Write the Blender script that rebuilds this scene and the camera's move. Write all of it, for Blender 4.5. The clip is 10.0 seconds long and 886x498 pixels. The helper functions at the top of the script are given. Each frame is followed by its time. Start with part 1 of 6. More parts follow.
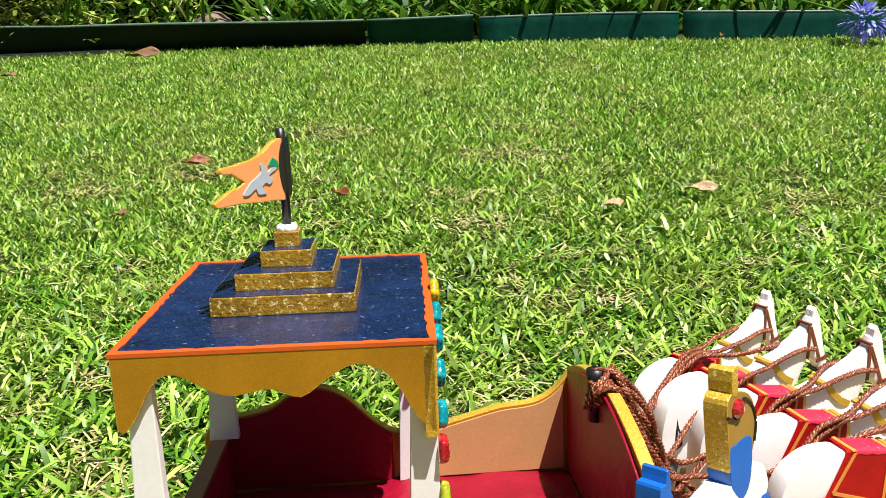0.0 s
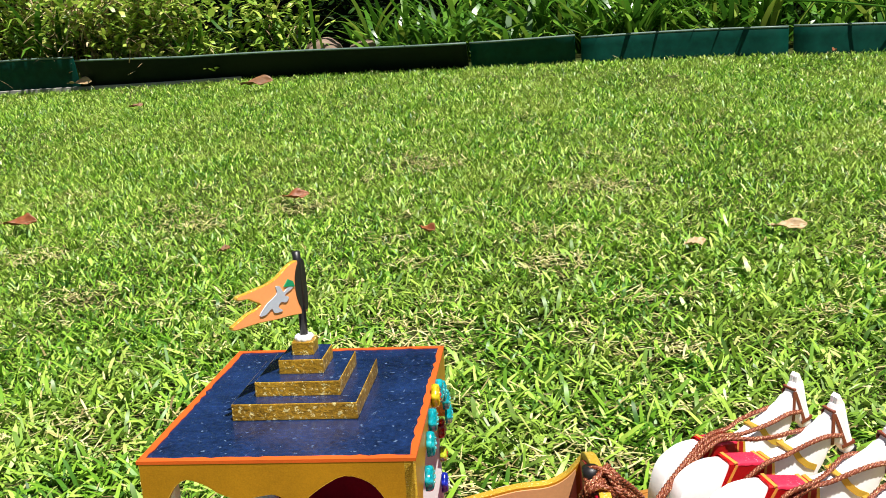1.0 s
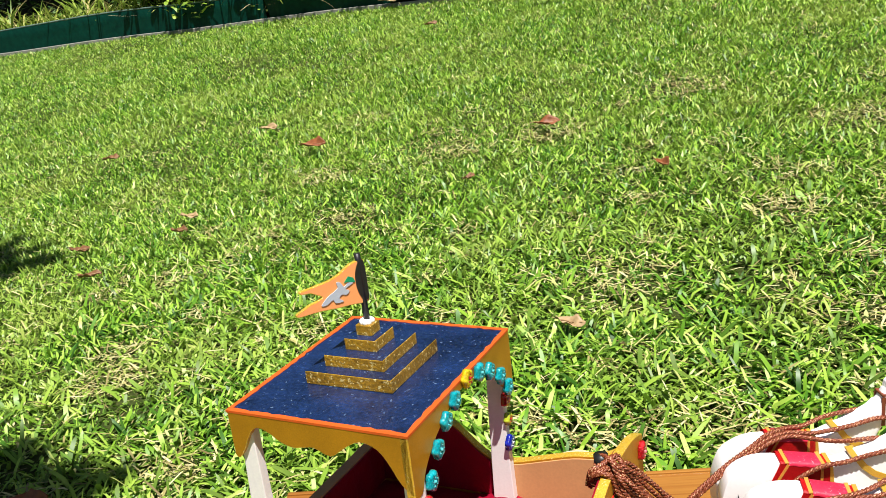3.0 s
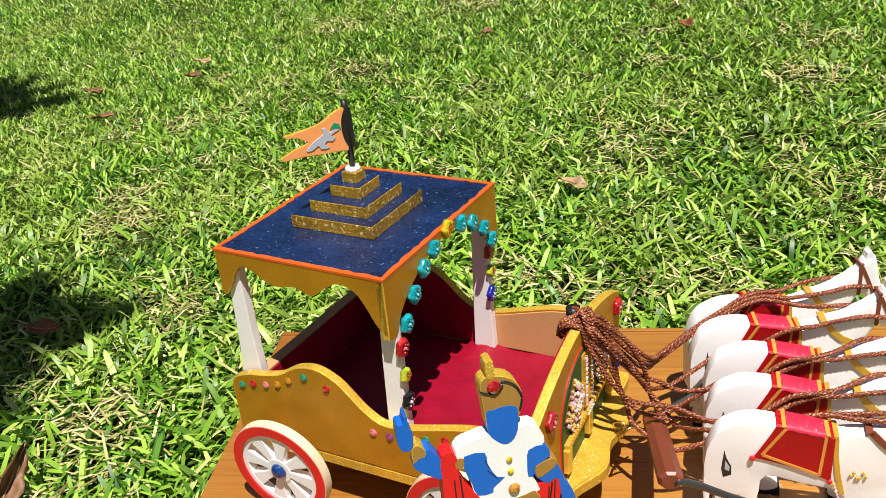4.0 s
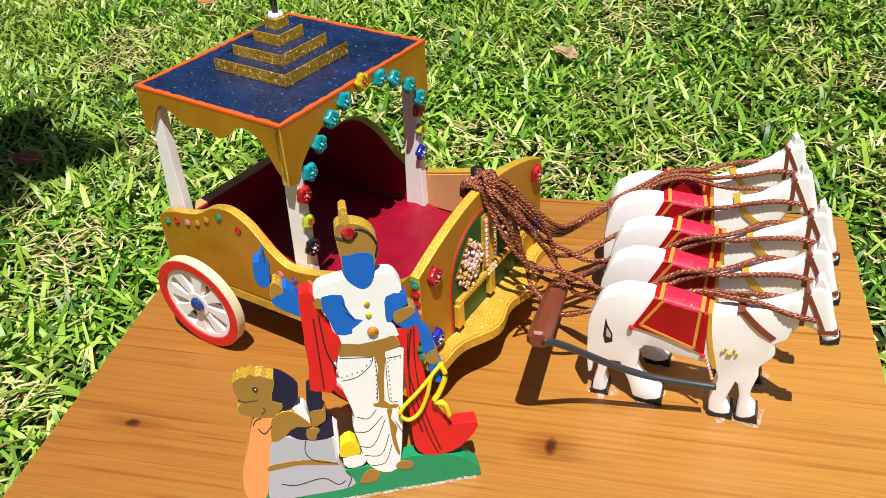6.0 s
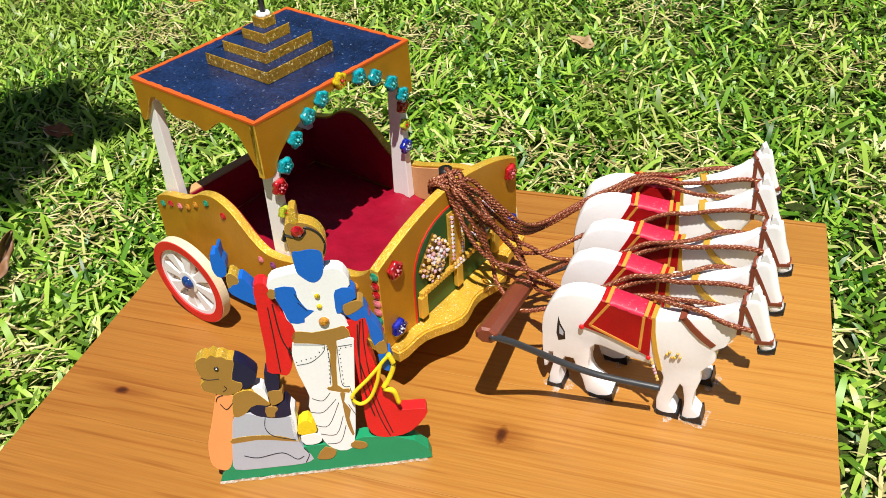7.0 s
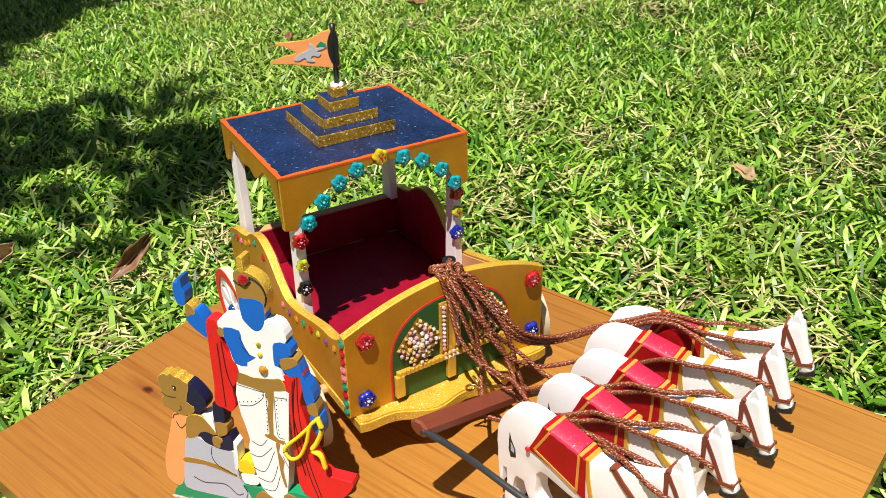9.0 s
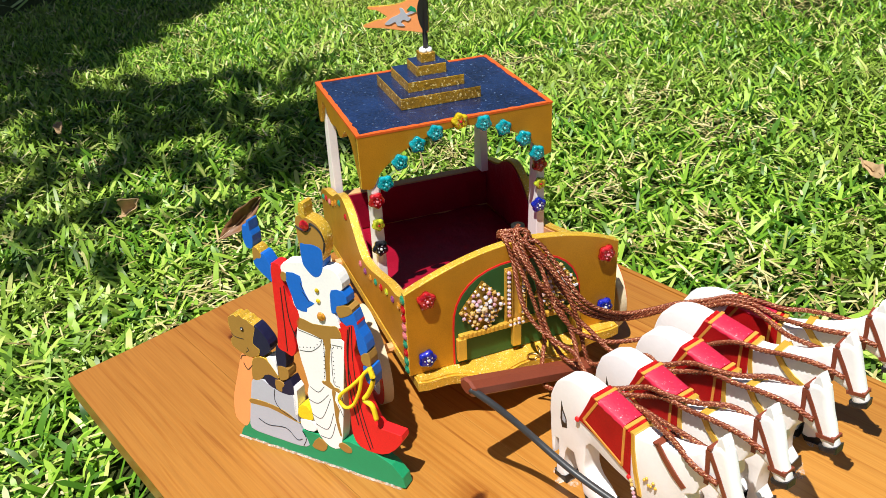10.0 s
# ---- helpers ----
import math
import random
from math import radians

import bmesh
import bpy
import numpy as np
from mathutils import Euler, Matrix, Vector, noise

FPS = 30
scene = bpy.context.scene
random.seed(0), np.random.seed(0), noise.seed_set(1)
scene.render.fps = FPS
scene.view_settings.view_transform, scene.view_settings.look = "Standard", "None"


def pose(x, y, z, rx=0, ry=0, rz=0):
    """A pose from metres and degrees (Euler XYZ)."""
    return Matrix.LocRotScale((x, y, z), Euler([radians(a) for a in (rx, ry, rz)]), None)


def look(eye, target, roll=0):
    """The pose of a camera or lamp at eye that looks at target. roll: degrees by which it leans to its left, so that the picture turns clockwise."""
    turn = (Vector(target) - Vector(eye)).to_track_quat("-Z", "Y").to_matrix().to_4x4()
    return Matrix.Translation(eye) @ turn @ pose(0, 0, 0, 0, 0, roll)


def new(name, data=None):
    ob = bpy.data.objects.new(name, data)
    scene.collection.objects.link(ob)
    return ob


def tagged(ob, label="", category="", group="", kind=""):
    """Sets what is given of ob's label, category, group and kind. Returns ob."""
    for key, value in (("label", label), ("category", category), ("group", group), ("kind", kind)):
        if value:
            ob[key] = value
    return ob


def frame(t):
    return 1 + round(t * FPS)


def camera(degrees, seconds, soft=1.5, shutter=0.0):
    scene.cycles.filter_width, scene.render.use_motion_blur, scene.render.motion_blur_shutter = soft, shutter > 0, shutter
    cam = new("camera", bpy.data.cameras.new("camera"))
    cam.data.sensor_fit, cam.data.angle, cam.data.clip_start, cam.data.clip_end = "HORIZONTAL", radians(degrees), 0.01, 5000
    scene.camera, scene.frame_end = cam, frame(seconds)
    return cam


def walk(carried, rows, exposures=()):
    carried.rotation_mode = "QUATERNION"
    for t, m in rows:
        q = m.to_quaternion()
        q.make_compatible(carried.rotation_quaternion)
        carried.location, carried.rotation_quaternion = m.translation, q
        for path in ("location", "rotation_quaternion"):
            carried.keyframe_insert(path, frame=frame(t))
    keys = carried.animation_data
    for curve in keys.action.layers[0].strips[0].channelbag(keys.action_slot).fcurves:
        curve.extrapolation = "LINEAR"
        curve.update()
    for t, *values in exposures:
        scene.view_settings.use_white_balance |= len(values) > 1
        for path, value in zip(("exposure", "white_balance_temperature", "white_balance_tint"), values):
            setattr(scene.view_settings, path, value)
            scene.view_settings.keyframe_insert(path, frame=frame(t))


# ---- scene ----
cam = camera(54.3, 10.0, 0.8)
PATH = [
    (0, (0.008, -0.369, 0.282), (-0.057, 1.561, -0.239), -1.6),
    (0.5, (0.038, -0.38, 0.312), (-0.217, 1.538, -0.195), -2.7),
    (1, (0.065, -0.387, 0.337), (-0.268, 1.521, -0.162), -3.4),
    (1.5, (0.109, -0.402, 0.359), (-0.448, 1.454, -0.137), -4.8),
    (2, (0.163, -0.404, 0.371), (-0.615, 1.35, -0.194), -6.4),
    (2.2, (0.182, -0.4, 0.377), (-0.682, 1.305, -0.211), -6.9),
    (3.3, (0.234, -0.381, 0.403), (-0.81, 1.151, -0.348), -7.8),
    (3.5, (0.239, -0.385, 0.392), (-0.794, 1.103, -0.458), -6.9),
    (4, (0.248, -0.377, 0.395), (-0.773, 1.056, -0.556), -6.5),
    (4.5, (0.27, -0.362, 0.393), (-0.775, 1.002, -0.631), -6.2),
    (5, (0.285, -0.357, 0.387), (-0.696, 0.935, -0.784), -4.4),
    (5.5, (0.306, -0.347, 0.385), (-0.707, 0.899, -0.808), -5.0),
    (6.8, (0.366, -0.321, 0.401), (-0.742, 0.814, -0.817), -5.1),
    (7, (0.376, -0.312, 0.41), (-0.746, 0.787, -0.828), -5.5),
    (7.5, (0.374, -0.276, 0.43), (-0.743, 0.774, -0.855), -5.1),
    (8, (0.406, -0.229, 0.429), (-0.85, 0.754, -0.778), -4.1),
    (8.5, (0.441, -0.204, 0.421), (-0.992, 0.625, -0.701), -3.3),
    (9, (0.475, -0.184, 0.407), (-1.083, 0.508, -0.638), -3.6),
    (9.5, (0.492, -0.166, 0.398), (-1.137, 0.349, -0.645), -4.9),
    (10, (0.501, -0.148, 0.384), (-1.175, 0.243, -0.639), -5.4),
]
walk(cam, [(t, look(eye, target, roll)) for t, eye, target, roll in PATH],
     [(0.0, 0.78), (2.2, 0.85), (3.5, 0.60), (5.0, 0.44), (7.5, 0.49), (10.0, 0.58)])

# ---------------- world, sun, exposure ----------------
SUN_TO = Vector((0.274, -0.237, 0.985)).normalized()     # towards the sun, about 70 degrees high
world = bpy.data.worlds.new("sky")
scene.world = world
world.use_nodes = True
wn = world.node_tree
sky = wn.nodes.new("ShaderNodeTexSky")
sky.sky_type = "NISHITA"
sky.sun_disc = False
sky.sun_elevation = math.asin(SUN_TO.z)
sky.sun_rotation = math.atan2(SUN_TO.x, SUN_TO.y)
wn.links.new(sky.outputs[0], wn.nodes["Background"].inputs[0])
wn.nodes["Background"].inputs[1].default_value = 0.034
sun = new("sun", bpy.data.lights.new("sun", "SUN"))
sun.data.energy = 5.0
sun.data.angle = radians(0.55)
sun.data.color = (1.0, 0.965, 0.905)
sun.matrix_basis = look(SUN_TO * 8.0, (0, 0, 0))

# ---------------- materials ----------------


class Nodes:
    """A small hand for building node materials."""

    def __init__(self, name):
        self.m = bpy.data.materials.new(name)
        self.m.use_nodes = True
        self.t = self.m.node_tree
        self.t.nodes.clear()
        self.out = self.t.nodes.new("ShaderNodeOutputMaterial")

    def add(self, kind, **sets):
        n = self.t.nodes.new("ShaderNode" + kind)
        for k, v in sets.items():
            n.inputs[k.replace("_", " ")].default_value = v
        return n

    def link(self, a, b):
        self.t.links.new(a, b)

    def coords(self, scale=(1, 1, 1), which="Object"):
        tc = self.add("TexCoord")
        mp = self.add("Mapping")
        mp.inputs["Scale"].default_value = scale
        self.link(tc.outputs[which], mp.inputs["Vector"])
        return mp.outputs["Vector"]

    def noise(self, vec, scale, detail=4.0, rough=0.6):
        n = self.add("TexNoise", Scale=scale, Detail=detail, Roughness=rough)
        if vec is not None:
            self.link(vec, n.inputs["Vector"])
        return n.outputs["Fac"]

    def ramp(self, fac, stops):
        r = self.add("ValToRGB")
        e = r.color_ramp.elements
        while len(e) < len(stops):
            e.new(0.5)
        for el, (p, c) in zip(e, stops):
            el.position = p
            el.color = (*c, 1.0)
        self.link(fac, r.inputs["Fac"])
        return r.outputs["Color"]

    def mix(self, fac, a, b, blend="MIX"):
        n = self.t.nodes.new("ShaderNodeMix")
        n.data_type = "RGBA"
        n.blend_type = blend
        for sock, v in ((n.inputs[0], fac), (n.inputs[6], a), (n.inputs[7], b)):
            if isinstance(v, (int, float)):
                sock.default_value = v
            elif isinstance(v, tuple):
                sock.default_value = (*v, 1.0)
            else:
                self.link(v, sock)
        return n.outputs[2]

    def bump(self, height, strength, distance):
        b = self.add("Bump", Strength=strength, Distance=distance)
        self.link(height, b.inputs["Height"])
        return b.outputs["Normal"]

    def surface(self, shader):
        self.link(shader, self.out.inputs["Surface"])
        return self.m


def paint(name, colour, rough=0.5, metal=0.0, vary=0.15, grain=900.0, relief=0.12, speckle=None, coat=0.0, sheen=0.0, spec=0.5):
    """Hand-brushed craft paint: uneven tone at two scales, fine relief, optional specks of another colour (worn spots,
    glitter, painted glints).
    """
    k = Nodes(name)
    v = k.coords()
    big = k.noise(v, 45.0, 3.0)
    fine = k.noise(v, grain, 5.0)
    dark = tuple(c * (1 - vary) for c in colour)
    light = tuple(min(1.0, c * (1 + vary)) for c in colour)
    col = k.ramp(k.mix(0.5, big, fine), [(0.3, dark), (0.7, light)])
    if speckle:
        spots = k.noise(v, grain * 0.7, 3.0, 0.7)
        edge = k.ramp(spots, [(speckle[1], (0, 0, 0)), (speckle[1] + 0.05, (1, 1, 1))])
        col = k.mix(edge, col, speckle[0])
    p = k.add("BsdfPrincipled", Roughness=rough, Metallic=metal)
    p.inputs["Coat Weight"].default_value = coat
    p.inputs["Specular IOR Level"].default_value = spec
    p.inputs["Sheen Weight"].default_value = sheen
    k.link(col, p.inputs["Base Color"])
    k.link(k.bump(fine, relief, 0.0006 if relief >= 0.5 else 0.0003), p.inputs["Normal"])
    return k.surface(p.outputs[0])


GOLD = paint("gold_paint", (0.45, 0.20, 0.008), 0.42, 0.25, 0.24, 1400, 0.2)
# the pale specks paint whitish metal glints into the gold
GOLD_EDGE = paint("bright_gold_paint", (0.74, 0.44, 0.045), 0.33, 0.35, 0.38, 900, 0.9, ((1.0, 0.86, 0.42), 0.60))
GLITTER = paint("gold_glitter", (0.42, 0.225, 0.018), 0.3, 0.3, 0.8, 620, 1.0, ((1.0, 0.80, 0.32), 0.575))
NAVY = paint("navy_gloss_paint", (0.006, 0.018, 0.066), 0.25, 0.0, 0.9, 420, 0.5, ((0.10, 0.15, 0.24), 0.635), 0.2)
ORANGE = paint("orange_paint", (0.60, 0.092, 0.009), 0.5, 0.0, 0.12, 1200, 0.3)
WHITE = paint("white_paint", (0.83, 0.83, 0.83), 0.5, 0.0, 0.05, 700, 0.08)
HORSE_WHITE = paint("thick_white_paint", (0.90, 0.885, 0.885), 0.42, 0.0, 0.035, 420, 0.3)
POST_WHITE = paint("thin_white_paint", (0.84, 0.80, 0.78), 0.55, 0.0, 0.07, 600, 0.12)
RED = paint("red_paint", (0.66, 0.010, 0.012), 0.48, 0.0, 0.16, 900, 0.2)
BRIGHT_RED = paint("red_pink_paint", (0.62, 0.016, 0.055), 0.5, 0.0, 0.3, 700, 0.5, ((0.85, 0.30, 0.34), 0.64))
BLUE = paint("blue_paint", (0.006, 0.12, 0.52), 0.45, 0.0, 0.12, 700, 0.2)
BROWN = paint("brown_paint", (0.20, 0.045, 0.022), 0.42, 0.0, 0.15, 900, 0.2)
TAN = paint("tan_paint", (0.33, 0.175, 0.035), 0.5, 0.0, 0.1, 900, 0.2)
GREEN = paint("green_paint", (0.006, 0.26, 0.105), 0.5, 0.0, 0.1, 900, 0.2)
DEEP_GREEN = paint("deep_green_paint", (0.014, 0.075, 0.014), 0.5, 0.0, 0.2, 900, 0.2)
GREY = paint("grey_paint", (0.44, 0.46, 0.53), 0.55, 0.0, 0.06, 900, 0.15)
DARK_NAVY = paint("dark_navy_paint", (0.006, 0.007, 0.038), 0.5, 0.0, 0.2, 900, 0.3)
PEACH = paint("peach_paint", (0.90, 0.33, 0.11), 0.55, 0.0, 0.08, 900, 0.2)
YELLOW = paint("yellow_thread", (0.86, 0.62, 0.012), 0.6, 0.0, 0.2, 2500, 0.5)
BLACK = paint("black_paint", (0.012, 0.011, 0.012), 0.4, 0.0, 0.3, 900, 0.3)
SHAFT_GREY = paint("grey_plastic_tube", (0.030, 0.032, 0.036), 0.42, 0.0, 0.15, 600, 0.15)
BARE_WOOD = paint("tan_bare_wood", (0.56, 0.29, 0.12), 0.6, 0.0, 0.12, 500, 0.25)
RIM_EDGE = paint("cream_wood_edge", (0.66, 0.56, 0.38), 0.6, 0.0, 0.12, 900, 0.3)
BRASS = paint("brass_wire", (0.62, 0.42, 0.13), 0.28, 1.0, 0.1, 900, 0.05)
BORDER = paint("gold_brush_line", (0.66, 0.27, 0.045), 0.5, 0.0, 0.25, 1200, 0.2)
STRAW = paint("gold_metal_foil", (0.66, 0.40, 0.055), 0.3, 0.35, 0.2, 1500, 0.2)


def clear_glue():
    """Thin dried glue: mostly see-through, with a wet gloss and milky flecks."""
    k = Nodes("dried_clear_glue")
    n = k.noise(k.coords(), 420.0, 4.0)
    p = k.add("BsdfPrincipled", Roughness=0.14)
    p.inputs["Base Color"].default_value = (0.80, 0.74, 0.68, 1)
    k.link(k.bump(n, 0.6, 0.0008), p.inputs["Normal"])
    t = k.add("BsdfTransparent")
    mx = k.add("MixShader")
    k.link(k.ramp(n, [(0.42, (0.04, 0.04, 0.04)), (0.62, (0.42, 0.42, 0.42))]), mx.inputs["Fac"])
    k.link(t.outputs[0], mx.inputs[1])
    k.link(p.outputs[0], mx.inputs[2])
    return k.surface(mx.outputs[0])


GLUE = clear_glue()


def satin():
    """Crimson satin cloth: creased, with a soft sheen and a fine weave."""
    k = Nodes("crimson_satin")
    v = k.coords()
    crease = k.noise(v, 55.0, 4.0, 0.6)
    weave = k.noise(v, 2200.0, 3.0)
    p = k.add("BsdfPrincipled", Roughness=0.36)
    k.link(k.ramp(k.mix(0.4, crease, weave), [(0.3, (0.19, 0.003, 0.013)), (0.7, (0.31, 0.005, 0.025))]), p.inputs["Base Color"])
    p.inputs["Specular IOR Level"].default_value = 0.3
    p.inputs["Sheen Weight"].default_value = 0.18
    p.inputs["Sheen Roughness"].default_value = 0.35
    p.inputs["Sheen Tint"].default_value = (0.9, 0.06, 0.16, 1)
    b = k.add("Bump", Strength=0.35, Distance=0.004)
    k.link(crease, b.inputs["Height"])
    c = k.add("Bump", Strength=0.3, Distance=0.0004)
    k.link(weave, c.inputs["Height"])
    k.link(b.outputs["Normal"], c.inputs["Normal"])
    k.link(c.outputs["Normal"], p.inputs["Normal"])
    return k.surface(p.outputs[0])


CRIMSON = satin()


def bead_glass(name, colour, rough=0.1):
    """Pressed glass: streaked colour, part see-through, glossy."""
    k = Nodes(name)
    n = k.noise(k.coords(), 330.0, 3.0)
    dark = tuple(c * 0.55 for c in colour)
    light = tuple(min(1.0, c * 1.35 + 0.03) for c in colour)
    p = k.add("BsdfPrincipled", Roughness=rough, IOR=1.5)
    k.link(k.ramp(n, [(0.36, dark), (0.5, colour), (0.64, light)]), p.inputs["Base Color"])
    p.inputs["Coat Weight"].default_value = 0.4
    p.inputs["Transmission Weight"].default_value = 0.35
    p.inputs["Subsurface Weight"].default_value = 0.2
    p.inputs["Subsurface Radius"].default_value = (0.002, 0.002, 0.002)
    k.link(k.bump(n, 0.2, 0.0004), p.inputs["Normal"])
    return k.surface(p.outputs[0])


B_TEAL = bead_glass("teal_glass", (0.0, 0.40, 0.47))
B_TEAL_L = bead_glass("pale_teal_glass", (0.10, 0.58, 0.62))
B_RED = bead_glass("red_glass", (0.52, 0.008, 0.015))
B_PINK = bead_glass("pink_glass", (0.80, 0.22, 0.26))
B_STUD = bead_glass("dark_blue_glass", (0.004, 0.045, 0.22))
B_BLUE = bead_glass("cobalt_glass", (0.008, 0.02, 0.42))
B_PALE = bead_glass("pale_glass", (0.62, 0.68, 0.80))
B_YELLOW = bead_glass("yellow_glass", (0.85, 0.62, 0.01))
B_BLACK = bead_glass("black_glass", (0.01, 0.01, 0.012))
B_LIME = bead_glass("lime_glass", (0.55, 0.62, 0.03))
B_EMERALD = bead_glass("emerald_glass", (0.02, 0.30, 0.17))
B_AMBER = bead_glass("amber_glass", (0.60, 0.26, 0.02))
B_PURPLE = bead_glass("violet_glass", (0.28, 0.06, 0.22))


def crystal():
    k = Nodes("cut_crystal")
    geo = k.add("NewGeometry")
    col = k.ramp(geo.outputs["Random Per Island"], [(0.0, (0.97, 0.96, 0.98)), (0.34, (0.88, 0.80, 0.94)), (0.50, (0.80, 0.42, 0.58)), (0.62, (0.86, 0.58, 0.18)), (0.84, (0.90, 0.66, 0.26)), (1.0, (0.74, 0.72, 1.0))])
    p = k.add("BsdfPrincipled", Roughness=0.08, Metallic=0.45)
    p.inputs["Coat Weight"].default_value = 1.0
    k.link(col, p.inputs["Base Color"])
    return k.surface(p.outputs[0])


CRYSTAL = crystal()


def pine():
    """Varnished pine boards, grain along local x."""
    k = Nodes("varnished_pine")
    v = k.coords((0.9, 85.0, 6.0))
    warp = k.noise(k.coords((2.2, 5.0, 3.0)), 1.4, 2.0)
    add = k.add("VectorMath")
    add.operation = "ADD"
    sc = k.add("VectorMath")
    sc.operation = "SCALE"
    k.link(warp, sc.inputs[0])
    sc.inputs["Scale"].default_value = 0.9
    k.link(v, add.inputs[0])
    k.link(sc.outputs[0], add.inputs[1])
    rings = k.noise(add.outputs[0], 3.2, 2.5, 0.45)
    fibre = k.noise(k.coords((18.0, 900.0, 60.0)), 1.0, 3.0)
    oi = k.add("ObjectInfo")
    col = k.ramp(rings, [(0.24, (0.270, 0.100, 0.015)), (0.38, (0.338, 0.148, 0.026)), (0.56, (0.372, 0.174, 0.034)), (0.64, (0.350, 0.155, 0.027)), (0.78, (0.280, 0.106, 0.016))])
    fine = k.ramp(fibre, [(0.3, (0.87, 0.86, 0.85)), (0.7, (1.06, 1.05, 1.04))])
    col = k.mix(1.0, col, fine, "MULTIPLY")
    tone = k.ramp(oi.outputs["Random"], [(0.0, (0.86, 0.80, 0.74)), (1.0, (1.08, 1.06, 1.02))])
    col = k.mix(1.0, col, tone, "MULTIPLY")
    # redder, darker end and paler far end: uneven sunlight put into the colour
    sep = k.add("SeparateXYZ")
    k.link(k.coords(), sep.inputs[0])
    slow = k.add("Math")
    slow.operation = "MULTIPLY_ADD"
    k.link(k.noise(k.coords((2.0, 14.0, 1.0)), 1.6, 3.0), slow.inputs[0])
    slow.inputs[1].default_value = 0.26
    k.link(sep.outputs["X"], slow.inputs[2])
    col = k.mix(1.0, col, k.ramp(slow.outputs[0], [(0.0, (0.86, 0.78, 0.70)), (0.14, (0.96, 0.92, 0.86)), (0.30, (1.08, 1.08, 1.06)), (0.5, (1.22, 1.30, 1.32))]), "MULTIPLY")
    # long dark resin streaks
    streak = k.noise(k.coords((5.0, 210.0, 1.0)), 1.0, 2.0, 0.5)
    col = k.mix(1.0, col, k.ramp(streak, [(0.62, (1, 1, 1)), (0.72, (0.70, 0.56, 0.46))]), "MULTIPLY")
    # knots: dark hearts with a drawn-out flare along the grain
    for cu, cv, ru, rv in ((0.1133, -0.1190, 0.0036, 0.0070), (-0.1388, -0.1416, 0.0050, 0.0034), (0.0420, -0.2050, 0.0028, 0.0022)):
        tc = k.add("TexCoord")
        off = k.add("VectorMath")
        off.operation = "SUBTRACT"
        k.link(tc.outputs["Object"], off.inputs[0])
        off.inputs[1].default_value = (cu, cv, 0)
        sc2 = k.add("VectorMath")
        sc2.operation = "MULTIPLY"
        k.link(off.outputs[0], sc2.inputs[0])
        sc2.inputs[1].default_value = (0.6 / ru, 0.6 / rv, 0)
        ln = k.add("VectorMath")
        ln.operation = "LENGTH"
        k.link(sc2.outputs[0], ln.inputs[0])
        wob = k.add("Math")
        wob.operation = "MULTIPLY_ADD"
        k.link(k.noise(k.coords((150.0, 420.0, 1.0)), 1.0, 3.0), wob.inputs[0])
        wob.inputs[1].default_value = 0.6
        k.link(ln.outputs["Value"], wob.inputs[2])
        dark = k.ramp(wob.outputs[0], [(0.0, (0.16, 0.11, 0.08)), (0.62, (0.30, 0.22, 0.16)), (0.86, (0.72, 0.62, 0.52)), (1.0, (1.0, 1.0, 1.0))])
        col = k.mix(1.0, col, dark, "MULTIPLY")
        sc3 = k.add("VectorMath")
        sc3.operation = "MULTIPLY"
        k.link(off.outputs[0], sc3.inputs[0])
        sc3.inputs[1].default_value = (0.7 / (ru * 7), 0.7 / (rv * 2.0), 0)
        ln3 = k.add("VectorMath")
        ln3.operation = "LENGTH"
        k.link(sc3.outputs[0], ln3.inputs[0])
        wob3 = k.add("Math")
        wob3.operation = "MULTIPLY_ADD"
        k.link(k.noise(k.coords((40.0, 700.0, 1.0)), 1.0, 3.0), wob3.inputs[0])
        wob3.inputs[1].default_value = 0.7
        k.link(ln3.outputs["Value"], wob3.inputs[2])
        flare = k.ramp(wob3.outputs[0], [(0.3, (0.60, 0.42, 0.30)), (1.0, (1.0, 1.0, 1.0))])
        col = k.mix(1.0, col, flare, "MULTIPLY")
    p = k.add("BsdfPrincipled", Roughness=0.38)
    p.inputs["Coat Weight"].default_value = 0.22
    p.inputs["Coat Roughness"].default_value = 0.2
    k.link(col, p.inputs["Base Color"])
    k.link(k.bump(fibre, 0.12, 0.0004), p.inputs["Normal"])
    return k.surface(p.outputs[0])


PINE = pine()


def leafy(name, stops, patch=None, rough=0.42, through_light=0.35, patch_scale=6.0, spec=0.5):
    """Leaf blades: tone by blade, patches by place, some light coming through."""
    k = Nodes(name)
    geo = k.add("NewGeometry")
    col = k.ramp(geo.outputs["Random Per Island"], stops)
    if patch:
        n = k.noise(k.coords(), patch_scale, 5.0, 0.65)
        col = k.mix(k.ramp(n, [(0.44, (0, 0, 0)), (0.68, (0.6, 0.6, 0.6))]), col, patch)
    p = k.add("BsdfPrincipled", Roughness=rough)
    p.inputs["Specular IOR Level"].default_value = spec
    k.link(col, p.inputs["Base Color"])
    tr = k.add("BsdfTranslucent")
    k.link(col, tr.inputs["Color"])
    mx = k.add("MixShader", Fac=through_light)
    k.link(p.outputs[0], mx.inputs[1])
    k.link(tr.outputs[0], mx.inputs[2])
    return k.surface(mx.outputs[0])


